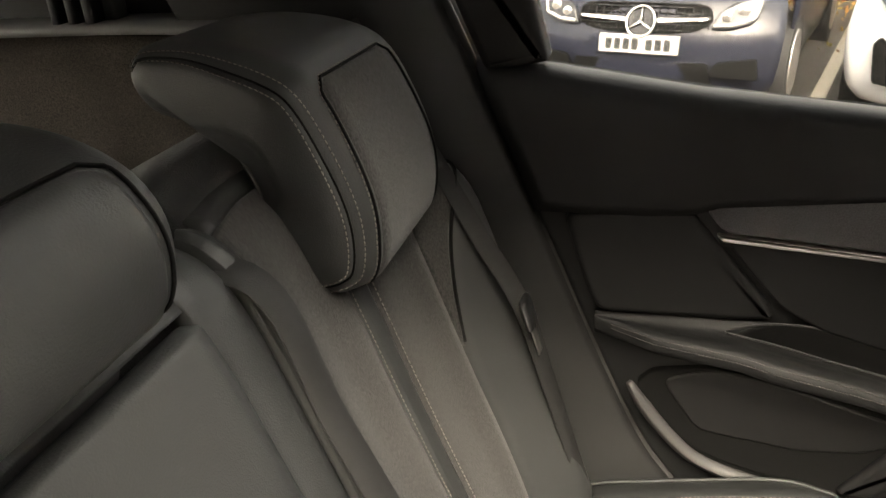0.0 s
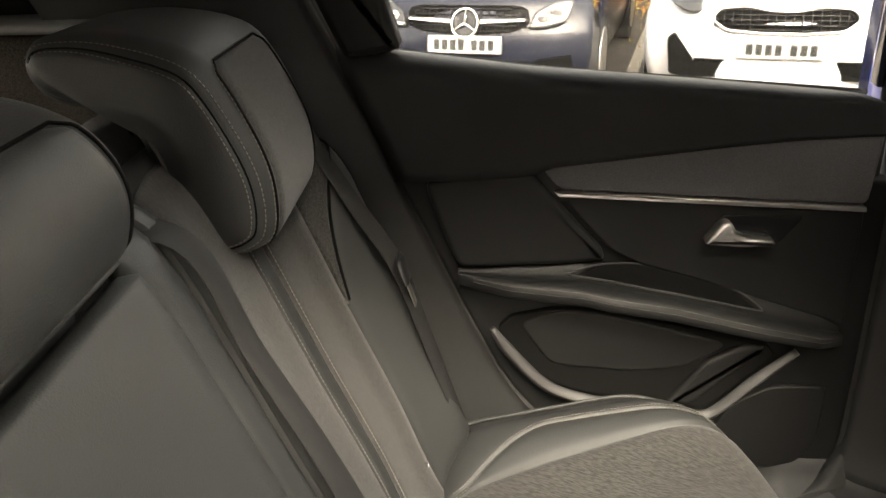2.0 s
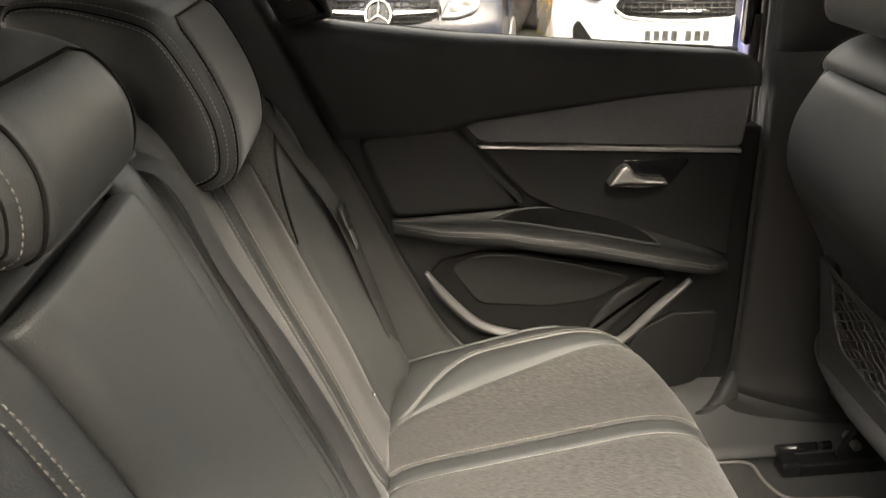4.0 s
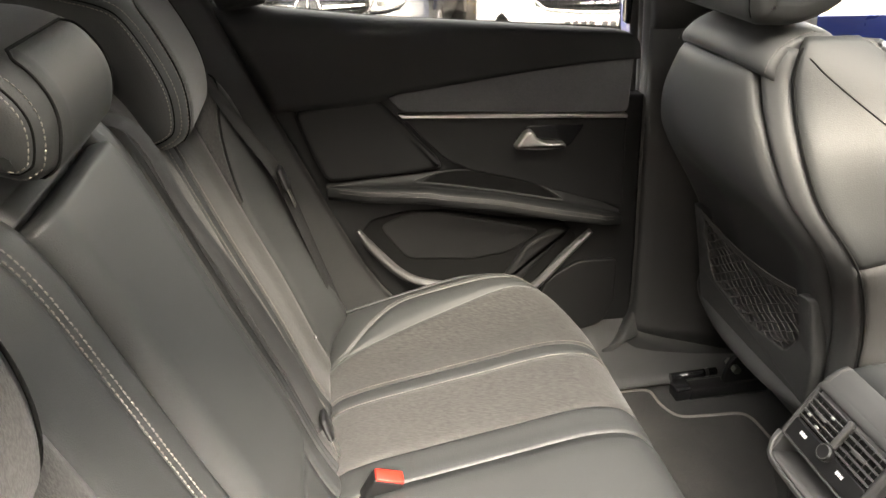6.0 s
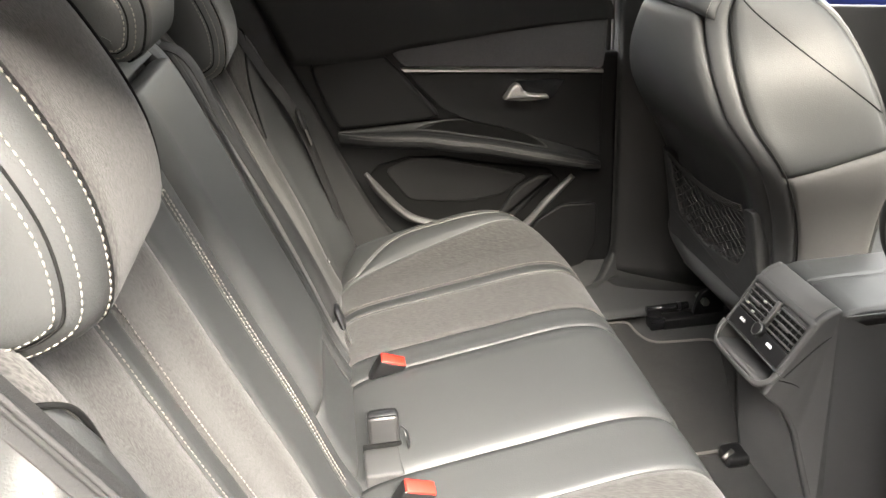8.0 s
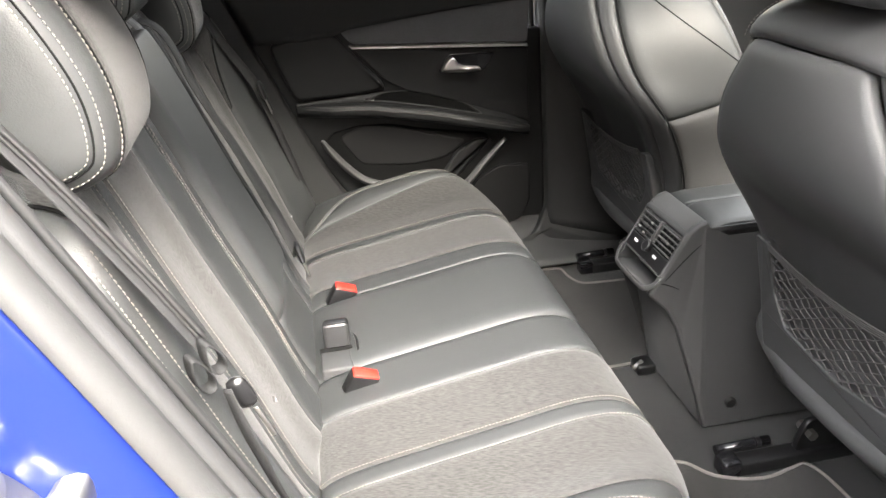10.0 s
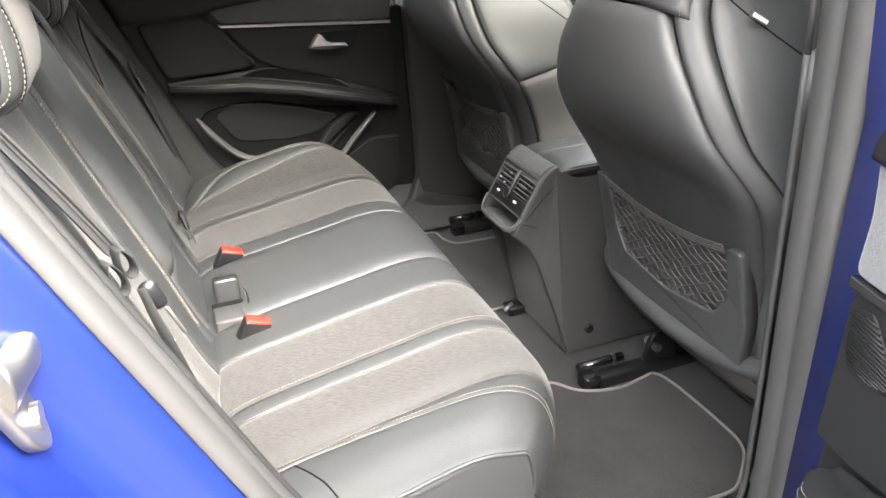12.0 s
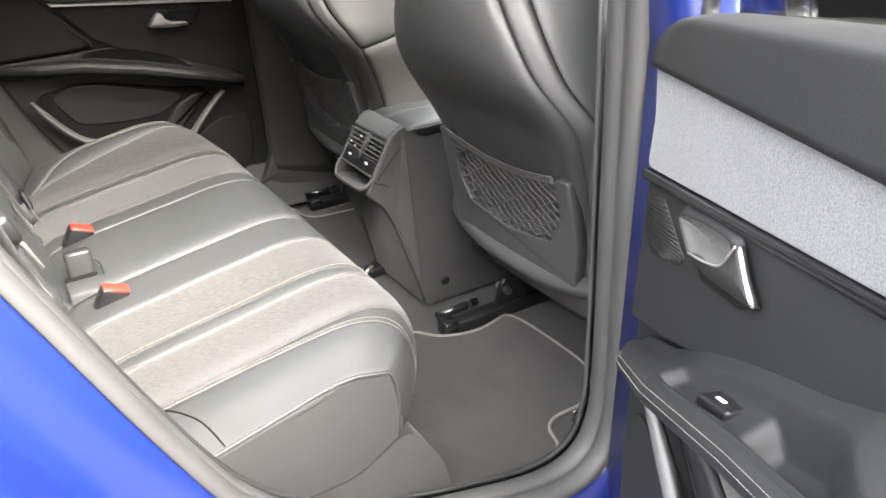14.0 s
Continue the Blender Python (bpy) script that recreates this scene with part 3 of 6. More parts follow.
for panels, sign, yb, ye in sets:
    b = bench
    back_panels(panels)
    mesh_part("leather_cap", *across(back, 0.254 if sign > 0 else -0.226, 0.53 if sign > 0 else -0.50, 0.72, 1.0, 16, 20, thick=0.025, dip_v=0.004, width=0.008, lift=0.0005, out=sign), LEATHER, b)
    outer_panel(lambda s: yb, lambda s: yb + sign * wing_width(s), 0.345, 1.0, FABRIC, "fabric_wing", b, sign)
    outer_panel(lambda s: yb + sign * wing_width(s), lambda s: ye, 0.0, 1.0, LEATHER, "bolster", b, sign)
    side_fn = lambda u, v, ye=ye, sign=sign: tuple(np.array(back(ye, u * 0.93)) + np.array((-0.09 * v, sign * 0.004 * math.sin(math.pi * v), -0.02 * v)))
    mesh_part("bolster_side", *shell(side_fn, np.linspace(0.02, 1, 40), np.linspace(0, 1, 6), 0.01, out=-sign), LEATHER, b)
    lo, hi = (-0.655, 0.222) if sign < 0 else (0.232, 0.685)
    mesh_part("back_board", *shell(lambda u, v: tuple(np.array(back(lo + (hi - lo) * u, 0.05 + 0.90 * v)) + np.array((-0.05 - 0.03 * (1 - v), 0, -0.02))), np.linspace(0, 1, 20), np.linspace(0, 1, 16), 0.04, out=-1), CARPET, b, "black felt back board")
    f = (lambda y: y) if sign > 0 else (lambda y: 0.03 - y)
    for y in (f(0.371), f(0.414)):
        mesh_part("stitching", *stitches([back(y, s, 0.0012) for s in np.linspace(0.05, 0.9, 50)], 0.006, 0.004, up=(1, 0, 0.3)), THREAD, b, kind="stuff")
    seam = [back(yb + sign * (wing_width(s) + 0.0005), s, 0.0006) for s in np.linspace(0.35, 0.97, 40)]
    mesh_part("dart_seam", *sweep(seam, circle(0.0020, 6), (1, 0, 0.3)), SEAM_AND_SHADE, b)
    for y in (f(0.640), f(0.648)):
        mesh_part("stitching", *stitches([back(y, s, 0.0012) for s in np.linspace(0.08, 0.64, 50)], 0.006, 0.004, up=(1, 0, 0.3)), THREAD, b, kind="stuff")
for y in (-0.120, -0.131):
    mesh_part("stitching", *stitches([back(y, s, 0.0012) for s in np.linspace(0.10, 0.86, 60)], 0.0065, 0.0045, 0.0009, up=(1, 0, 0.3)), THREAD, bench, kind="stuff")

# folding armrest pad in the middle backrest
pad = across(back, 0.170, -0.073, 0.17, 0.635, 20, 48, thick=0.03, dip=0.014, width=0.012, dip_v=0.016, lift=0.016, out=-1)
mesh_part("armrest_pad", *pad, LEATHER, bench, "smooth black leather folding armrest")
mesh_part("armrest_foot", *across(back, 0.172, -0.075, 0.0, 0.17, 10, 10, thick=0.03, dip=0.006, out=-1), LEATHER, bench)
for y in (0.517, -0.298):
    s_at = 0.125 if y > 0 else 0.176
    at = np.array(back(y, s_at, 0.002))
    lab = thing("anchor_tag", tuple(at), "small pale child-seat anchor tag on the backrest", "tag", "anchor tags")
    mesh_part("tag_plate", *box(at - np.array((0.002, 0.002, 0.0055)), at + np.array((0.0025, 0.002, 0.0055)), 0.0012), BOWL_GREY, lab)
    mesh_part("tag_print", *box(at - np.array((0.001, 0.0012, 0.004)), at + np.array((0.0032, 0.0012, 0.0005)), 0.0004), WHITE_MARK, lab, smooth=False)

# ---- head restraints ----
TALL = [(-0.314, 1.205), (-0.299, 1.234), (-0.300, 1.285), (-0.320, 1.342), (-0.348, 1.390), (-0.385, 1.410), (-0.440, 1.420), (-0.490, 1.419), (-0.524, 1.411), (-0.536, 1.384), (-0.516, 1.354), (-0.466, 1.342), (-0.434, 1.322), (-0.419, 1.275), (-0.400, 1.212), (-0.356, 1.190)]
LOW = [(-0.345, 1.316), (-0.328, 1.328), (-0.320, 1.360), (-0.326, 1.388), (-0.346, 1.412), (-0.385, 1.428), (-0.43, 1.431), (-0.47, 1.422), (-0.49, 1.400), (-0.478, 1.368), (-0.455, 1.350), (-0.425, 1.338), (-0.400, 1.330), (-0.380, 1.323), (-0.367, 1.318), (-0.356, 1.315)]


def relaxed(ring, d):
    """Smooths a ring the more, the further it was drawn in."""
    q = np.array(ring)
    for _ in range(int(d / 0.002)):
        q = 0.5 * q + 0.25 * (np.roll(q, 1, 0) + np.roll(q, -1, 0))
    return q


# the corner of a head restraint: distance in from its side, draw-in of the outline; the side seam lies in the groove
CORNER = ((0.0400, 0.0), (0.0300, 0.0006), (0.0220, 0.0030), (0.0150, 0.0072), (0.0100, 0.0118), (0.0072, 0.0152), (0.0062, 0.0178), (0.0042, 0.0186), (0.0018, 0.0218), (0.0, 0.0280), (-0.0016, 0.0360))


def head_restraint(label, yc, half, pts=TALL, front_mat=FABRIC, panel=(-0.09, 0.08), v_top=0.30, taper=0.0, dz=0.0, dx=0.0, round_by=1.0):
    """panel: how far the front panel reaches on both sides of yc; taper: how much the block narrows to the rear."""
    h = thing("headrest", (-0.38, yc, 1.21), label, "headrest", "rear headrests")
    ring = spline([(x + dx, z + dz) for x, z in pts], 80, True)
    n = len(ring)
    x_front, x_rear = ring[:, 0].max(), ring[:, 0].min()
    narrow = lambda x: 1 - taper * smoothstep(x_front - 0.03, x_rear, x)

    soft_at = np.array([1 - 0.45 * smoothstep(x_front - 0.10, x_rear + 0.02, p[0]) for p in ring])[:, None]

    def drawn(d, lift=0.0):
        return ring + (inset(ring, 1.0) - ring) * (d * soft_at - lift)

    def at(e, j, lift=0.0):
        """A point of the skin: e, the distance in from the side (sign gives the side); j, along the outline."""
        sg, e = (1, e) if e >= 0 else (-1, -e)
        d = float(np.interp(e, [c[0] for c in CORNER[::-1]], [c[1] for c in CORNER[::-1]])) * round_by
        q = drawn(d, lift)
        k = int(math.floor(j)) % n
        p = q[k] + (q[(k + 1) % n] - q[k]) * (j - math.floor(j))
        return p[0], yc + sg * (half - e) * narrow(p[0]), p[1]

    rows = [(-1, e, d) for e, d in CORNER[::-1]] + [(0, half * t, 0.0) for t in (-0.35, 0.0, 0.35)] + [(1, e, d) for e, d in CORNER]
    verts = []
    for sg, e, d in rows:
        q = relaxed(drawn(d * round_by), d * 0.7)
        off = sg * (half - e) if sg else e
        verts += [(p[0], yc + off * narrow(p[0]), p[1]) for p in q]
    faces = [(i * n + j, i * n + (j + 1) % n, (i + 1) * n + (j + 1) % n, (i + 1) * n + j) for i in range(len(rows) - 1) for j in range(n)]
    for row in (0, len(rows) - 1):
        sg = -1 if row == 0 else 1
        base = [verts[row * n + j] for j in range(n)]
        c = np.mean(np.array(base), axis=0)
        k = len(verts)
        verts += [tuple(np.array(p) * 0.55 + c * 0.45 + np.array((0, sg * 0.0030, 0))) for p in base]
        verts.append(tuple(c + np.array((0, sg * 0.0040, 0))))
        faces += [(row * n + j, row * n + (j + 1) % n, k + (j + 1) % n, k + j) for j in range(n)]
        faces += [(k + j, k + (j + 1) % n, k + n) for j in range(n)]
    mesh_part("cover", verts, faces, LEATHER, h, "black leather cover")

    lo, hi = panel
    jt = n * v_top

    def patch(u, v, lift=0.0025):
        j = -2.0 + (jt + 2.0) * v
        pinch = 1 - 0.12 * smoothstep(0.16, 0.0, v) - 0.16 * smoothstep(0.91, 1.0, v) ** 3
        mid_y, w = (lo + hi) / 2, (hi - lo) / 2 * pinch * float(np.interp(v, (0, 0.4, 1), (0.97, 1.0, 0.93)))
        off = mid_y + w * u
        e = half - abs(off)
        return at(math.copysign(max(e, 0.002), off), j, lift)

    mesh_part("front_panel", *shell(patch, np.linspace(-1, 1, 17), np.linspace(0, 1, 44), 0.006, dip=0.004, width=0.004, dip_v=0.003, out=1), front_mat, h, "grey melange fabric front" if front_mat is FABRIC else "smooth leather front")
    edge = [patch(-1.01, v, 0.001) for v in np.linspace(0.0, 1, 44)] + [patch(u, 1.0, 0.001) for u in np.linspace(-0.95, 0.95, 16)] + [patch(1.01, v, 0.001) for v in np.linspace(1, 0.0, 44)]
    mesh_part("panel_seam", *sweep(edge, circle(0.0014, 6), (1, 0, 0.3)), SEAM_AND_SHADE, h, "dark seam round the front panel")
    if front_mat is FABRIC:
        line = [patch(-1.05, v, 0.0008) for v in np.linspace(0.0, 1, 44)] + [patch(u, 1.012, 0.0008) for u in np.linspace(-1, 1, 20)] + [patch(1.05, v, 0.0008) for v in np.linspace(1, 0.0, 44)]
        mesh_part("stitching", *stitches(line, 0.0056, 0.0038, 0.0007, up=(0.8, 0, 0.5)), THREAD, h, kind="stuff")
    for sgn in ((-1, 1) if front_mat is FABRIC else (-1,)):
        groove = [at(sgn * 0.0062, j) for j in np.linspace(-8, n * 0.53, 90)]
        mesh_part("side_seam", *sweep(groove, circle(0.0011, 6), (0, 1, 0)), SEAM_AND_SHADE, h)
        for e in (0.0112, 0.0016):
            line = [at(sgn * e, j, 0.0009) for j in np.linspace(-8, n * 0.53, 90)]
            mesh_part("stitching", *stitches(line, 0.0056, 0.0038, 0.0007, up=(0.6, sgn, 0.4)), THREAD, h, kind="stuff")
    for sgn in (-0.06, 0.06):
        mesh_part("post", *sweep([(-0.45 + dx, yc + sgn, 1.24), (-0.445 + dx, yc + sgn, 1.37 + dz)], circle(0.006, 10), (1, 0, 0)), GLOSS, h)
    return h


head_restraint("black leather rear headrest with grey fabric front and white stitching", 0.453, 0.122, panel=(-0.096, 0.085), v_top=0.25, taper=0.26)
head_restraint("black leather rear headrest with grey fabric front and white stitching", -0.443, 0.111, panel=(-0.076, 0.084), dz=0.046, dx=0.030, v_top=0.25, taper=0.22)
head_restraint("low black leather middle headrest", 0.018, 0.114, LOW, LEATHER, (-0.088, 0.088), 0.26, round_by=0.8)
mesh_part("neck", *box((-0.46, -0.08, 1.24), (-0.385, 0.13, 1.345), 0.02), LEATHER_DARK, bench)

# ---- rear doors ----
WALL_X, WALL_Z = (-0.13, 0.05, 0.127, 0.172, 0.22, 0.284, 0.337, 0.404, 0.48), (1.040, 1.040, 1.033, 1.010, 0.992, 0.966, 0.940, 0.896, 0.868)
def rear_door(side, turn, label):
    """A rear door, built closed on the left; side -1 mirrors it, turn (degrees) swings it about its hinges."""
    H = Vector((0.60, side * 0.876, 0))
    lift = Vector((0, 0, 0.020 if turn else 0.0))
    R = Matrix.Translation(H + lift) @ Matrix.Rotation(radians(turn), 4, "Z") @ Matrix.Translation(-H)
    put = lambda x, y, z: tuple(R @ Vector((x, side * y, z)))
    P = lambda a, b, h: put(a, 0.722 - h, b)
    d = thing("car_door", tuple(R @ Vector((0.1, side * 0.8, 0.5))), label, "car door", "rear doors")
    fix = lambda geo: ([put(*v) for v in geo[0]], geo[1])
    cut = edge_offset(-0.010 if turn else -0.002)
    low = [tuple(p) for p in cut if p[1] < 1.36][::2]
    # main inner board under the shoulder
    board = [q for q in low if q[1] < 1.24]
    mesh_part("inner_board", *plate(board, P, -0.05, -0.010, 0.008), DOOR_SOFT, d)
    sill = lambda x: float(np.interp(x, (-0.26, -0.21, 0.03, 0.20, 0.50), (1.334, 1.327, 1.293, 1.277, 1.248)))
    shoulder_low = lambda x: 1.134 + 0.047 * smoothstep(-0.2, 0.49, x) + 0.010 * smoothstep(-0.05, 0.0, x) if side > 0 else 1.182 - 0.03 * smoothstep(0.15, -0.2, x)
    rear_x = lambda z: np.interp(z, [q[1] for q in cut[:30]][::-1], [q[0] for q in cut[:30]][::-1])

    def shoulder(u, v):
        z0, z1 = shoulder_low(-0.26 + 0.76 * u), sill(-0.26 + 0.76 * u)
        z = z0 + (z1 - z0) * math.sin(v * math.pi / 2)
        xr, xf = rear_x(z) + 0.004, (0.494 - 0.085 * max(0.0, (v - 0.15) / 0.85) ** 2.4 if side > 0 else 0.510 - 0.12 * max(0.0, (v - 0.12) / 0.88) ** 1.7)
        x = xr + (xf - xr) * u
        y = 0.712 + 0.014 * v + (0.064 if side > 0 else 0.084) * max(0, (v - 0.55) / 0.45) ** 2
        return put(x, y, z - 0.006 * max(0, (v - 0.8) / 0.2))

    mesh_part("shoulder_pad", *shell(shoulder, np.linspace(0, 1, 34), np.linspace(0, 1, 18), 0.03, out=side), DOOR_SOFT, d, "grained black soft shoulder pad")
    # cloth insert, chrome strip, dark lower field
    mesh_part("cloth_insert", *plate(soften([(0.010, 1.160), (0.484, 1.200), (0.480, 1.083), (0.024, 1.116), (0.0, 1.146)] if side > 0 else [(-0.020, 1.188), (0.508, 1.188), (0.500, 1.13), (0.507, 1.070), (0.15, 1.107), (0.020, 1.120)], 0.014), P, -0.02, 0.004, 0.004), DOORCLOTH, d, "grey felt insert")
    mesh_part("insert_backing", *plate(soften([(-0.070, 1.120), (-0.060, 1.165), (0.060, 1.172), (0.060, 1.095), (0.0, 1.095)], 0.01), P, -0.030, -0.0015, 0.002), DOOR_SOFT, d)
    mesh_part("chrome_strip", *plate(soften([(0.016, 1.114), (0.478, 1.081), (0.479, 1.073), (0.024, 1.105)] if side > 0 else [(0.016, 1.119), (0.15, 1.106), (0.506, 1.069), (0.506, 1.057), (0.15, 1.096), (0.024, 1.108)], 0.002), P, -0.01, 0.008, 0.002), CHROME if side > 0 else GLOSS, d)
    mesh_part("dark_field", *plate(soften([(0.030, 1.103), (0.480 if side > 0 else 0.505, 1.071 if side > 0 else 1.056), (0.486 if side > 0 else 0.516, 0.872), (0.44, 0.890), (0.34, 0.925), (0.24, 0.962), (0.160, 0.984), (0.106, 1.014), (0.062, 1.062)], 0.01), P, -0.02, 0.001, 0.003), DOOR_SOFT, d)
    mesh_part("rear_pad", *plate(soften([(-0.180, 1.132), (-0.060, 1.152), (-0.028, 1.153), (-0.012, 1.138), (0.016, 1.106), (0.054, 1.058), (0.092, 1.017), (0.100, 0.998), (0.05, 0.991), (-0.130, 0.986), (-0.158, 1.06)], 0.02), P, -0.02, 0.009, 0.009), DOOR_SOFT, d, "soft black padded field")
    # arm rest: a shelf that grows out of the door and tapers at both ends
    top = lambda x: float(np.interp(x, (-0.13, 0.06, 0.20, 0.35, 0.42, 0.48), (0.976, 0.970, 0.945, 0.906, 0.884, 0.862)))
    reach = lambda x: float(np.interp(x, (-0.13, -0.05, 0.10, 0.34, 0.43, 0.48), (0.012, 0.048, 0.072, 0.074, 0.058, 0.024)))
    wall_z = lambda x: float(np.interp(x, (-0.13, 0.05, 0.16, 0.24, 0.34, 0.44, 0.48), (0.982, 0.990, 0.986, 0.964, 0.928, 0.890, 0.868)))
    if side < 0:
        wall_z = lambda x: float(np.interp(x, WALL_X, WALL_Z))
    ring = spline([(0.0, 0.0), (0.25, -0.003), (0.62, 0.004), (0.86, 0.002), (0.97, -0.005), (1.0, -0.014), (0.95, -0.024), (0.75, -0.030), (0.3, -0.040), (0.0, -0.044)], 65)

    # outline of the far door's pull cup along the armrest and across it
    cup = spline([(0.045, 0.0162), (0.075, 0.006), (0.115, 0.001), (0.19, 0.001), (0.25, 0.001), (0.31, 0.003), (0.345, 0.0198), (0.29, 0.0252), (0.185, 0.0288), (0.115, 0.0230)], 60, True)
    cup_mid = np.array((0.20, 0.014))

    def within(p):
        """How far inside the pull cup's outline a point lies, in metres."""
        e = np.roll(cup, -1, axis=0) - cup
        k = np.clip(((p - cup) * e).sum(1) / (e * e).sum(1), 0, 1)
        d = np.linalg.norm(cup + e * k[:, None] - p, axis=1).min()
        cross = ((cup[:, 1] > p[1]) != (np.roll(cup[:, 1], -1) > p[1])) & (p[0] < cup[:, 0] + (p[1] - cup[:, 1]) * e[:, 0] / np.where(e[:, 1] == 0, 1e-9, e[:, 1]))
        return d if cross.sum() % 2 else -d

    def cup_depth(x, q):
        """How deep the pull cup is at x and at the reach q."""
        if side < 0:
            lo = 0.20 + 0.30 * smoothstep(0.15, 0.09, x) + 0.16 * smoothstep(0.24, 0.36, x)
            return (0.014 + 0.030 * smoothstep(0.215, 0.185, x)) * smoothstep(0.0, 0.05, min(q - lo, 0.74 - q)) * smoothstep(0.345, 0.325, x) * smoothstep(0.085, 0.105, x)
        return 0.034 * smoothstep(0.0, 0.005, within(np.array((x, 0.072 * q))))

    def arm_point(u, v):
        x = -0.132 + (0.612 if side > 0 else 0.600) * u
        k = min(int(v * 64), 63)
        p = ring[k] + (ring[k + 1] - ring[k]) * (v * 64 - k)
        shrink = 0.55 + 0.45 * math.sin(math.pi * min(1.0, max(0.0, (u + 0.02) / 1.04))) ** 0.5
        return put(x, 0.724 - reach(x) * p[0], top(x) + p[1] * shrink + ((wall_z(x) - top(x)) * max(0.0, 1 - p[0] / (0.55 if side > 0 else 0.80)) ** (1.6 if side > 0 else 1.1) - (cup_depth(x, p[0]) if v < 0.5 else 0.0) if v < 0.5 else 0.0))

    arm = mesh_part("armrest", *shell(arm_point, np.linspace(0, 1, 140), np.linspace(0, 1, 105), 0.006, out=-side), LEATHER_DOOR, d, "stitched black leather armrest")
    for q in (0.40, 0.50):
        line = [arm_point(u, q) for u in np.linspace(0.04, 0.96, 60)]
        mesh_part("stitching", *stitches([tuple(np.array(p) + np.array((0, 0, 0.0008)) - 0.0012 * np.array(put(0, 1, 0)) + 0.0012 * np.array(put(0, 0, 0))) for p in line], 0.0046, 0.0036, 0.0005), THREAD_DIM, arm, kind="stuff")
    T = (lambda p, q, h: put(p, 0.722 - q, top(p) + h)) if side > 0 else (lambda p, q, h: put(p + 0.035, 0.722 - q - 0.002, top(p + 0.035) + 0.005 + h))
    v_of = lambda q: float(np.interp(q, ring[:36, 0], np.arange(36) / 64))

    def cup_point(u, v):
        p = cup_mid + (cup[int(round(v * 60)) % 60] - cup_mid) * u
        return tuple(np.array(arm_point((p[0] + 0.132) / 0.612, v_of(p[1] / reach(p[0])))) + np.array((0, 0, 0.0012)))

    if side > 0:
        # black sheet puts the cup's shade into its colour; the lip is set lighter
        mesh_part("pull_cup", *shell(cup_point, np.concatenate([np.linspace(0.05, 0.75, 6), np.linspace(0.8, 0.99, 9)]), np.linspace(0, 1, 61), 0.0006, out=-1), SEAM_AND_SHADE, d, "matt black lining of the pull cup")
        lip = [np.array(cup_point(1.02, v)) for v in np.linspace(0, 1, 61)[:-1]]
        mesh_part("cup_lip", *sweep([tuple(p) for p in lip] + [tuple(lip[0])], circle(0.0016, 8)), PLASTIC_GREY, d, "thin black lip round the pull cup")
    sw = mesh_part("window_switch", *plate(soften([(0.200, 0.006), (0.262, 0.006), (0.262, 0.024), (0.200, 0.026)] if side > 0 else [(0.205, 0.013), (0.252, 0.015), (0.252, 0.041), (0.205, 0.039)], 0.005), T, -0.02, -0.006 if side > 0 else 0.0060, 0.004), GLOSS if side > 0 else SATIN, d)
    mark, drop = (0.0, 0.0) if side > 0 else (0.0120, 0.0018)
    mesh_part("switch_mark", *plate(soften([(0.230 - 4 * drop, 0.0145 + mark), (0.235 + drop, 0.0145 + mark), (0.235 + drop, 0.017 + mark + drop), (0.230 - 4 * drop, 0.017 + mark + drop)], 0.001), T, -0.01, 0.0066 - (0.012 if side > 0 else 0.0), 0.0003), WHITE_MARK, sw, smooth=False)
    # lever in its recess
    if side > 0:
        mesh_part("lever_recess", *plate(soften([(0.262, 1.030), (0.268, 1.070), (0.392, 1.066), (0.362, 1.022)], 0.008), P, -0.01, 0.0035, 0.002), GLOSS, d)
        lever = [(0.243, 1.030), (0.262, 1.058), (0.272, 1.066), (0.282, 1.062), (0.290, 1.046), (0.306, 1.038), (0.347, 1.034), (0.349, 1.026), (0.30, 1.024)]
        mesh_part("release_lever", *plate(soften(lever, 0.006), P, 0.002, 0.024, 0.005), CHROME, d, "satin chrome release lever")
    else:
        # a hollow with a bright bowl, closed below by the bent blade of the lever
        bowl_ring = spline([(0.412, 1.052), (0.372, 1.064), (0.324, 1.068), (0.318, 1.056), (0.324, 1.040), (0.352, 1.030), (0.382, 1.021), (0.398, 1.032)], 40, True)
        cb = bowl_ring.mean(axis=0)

        def bowl(u, v):
            p = bowl_ring[int(round(v * 40)) % 40]
            q = cb + (p - cb) * u
            return P(q[0], q[1], 0.0105 - 0.0085 * (1 - u ** 3.0))

        mesh_part("lever_bowl", *shell(bowl, np.linspace(0.02, 1, 9), np.linspace(0, 1, 41), 0.002, out=-1), BOWL_GREY, d, "satin grey hollow behind the lever")
        flange = inset(bowl_ring, -0.010)
        mesh_part("bowl_rim", *shell(lambda u, v: P(*(bowl_ring[int(round(v * 40)) % 40] * (1 - u) + flange[int(round(v * 40)) % 40] * u), 0.0108 - 0.0100 * u ** 1.5), np.linspace(0, 1, 6), np.linspace(0, 1, 41), 0.001, out=-1), DOOR_SOFT, d)
        mesh_part("lever_slot", *plate(soften([(0.388, 1.022), (0.366, 1.004), (0.300, 1.010), (0.272, 1.024), (0.288, 1.034), (0.330, 1.022)], 0.004), P, -0.01, 0.0060, 0.001), SEAM_AND_SHADE, d, "dark gap under the lever")
        blade = spline([(0.386, 1.024, 0.0108), (0.352, 1.031, 0.0115), (0.328, 1.040, 0.0118), (0.316, 1.056, 0.0125), (0.307, 1.070, 0.013), (0.300, 1.068, 0.0132), (0.287, 1.050, 0.0138), (0.271, 1.032, 0.0140), (0.276, 1.027, 0.0135), (0.316, 1.021, 0.0118), (0.352, 1.017, 0.0108)], 66, True)
        top_v = [P(a, b, h) for a, b, h in blade]
        low_v = [P(a, b, h - 0.006) for a, b, h in blade]
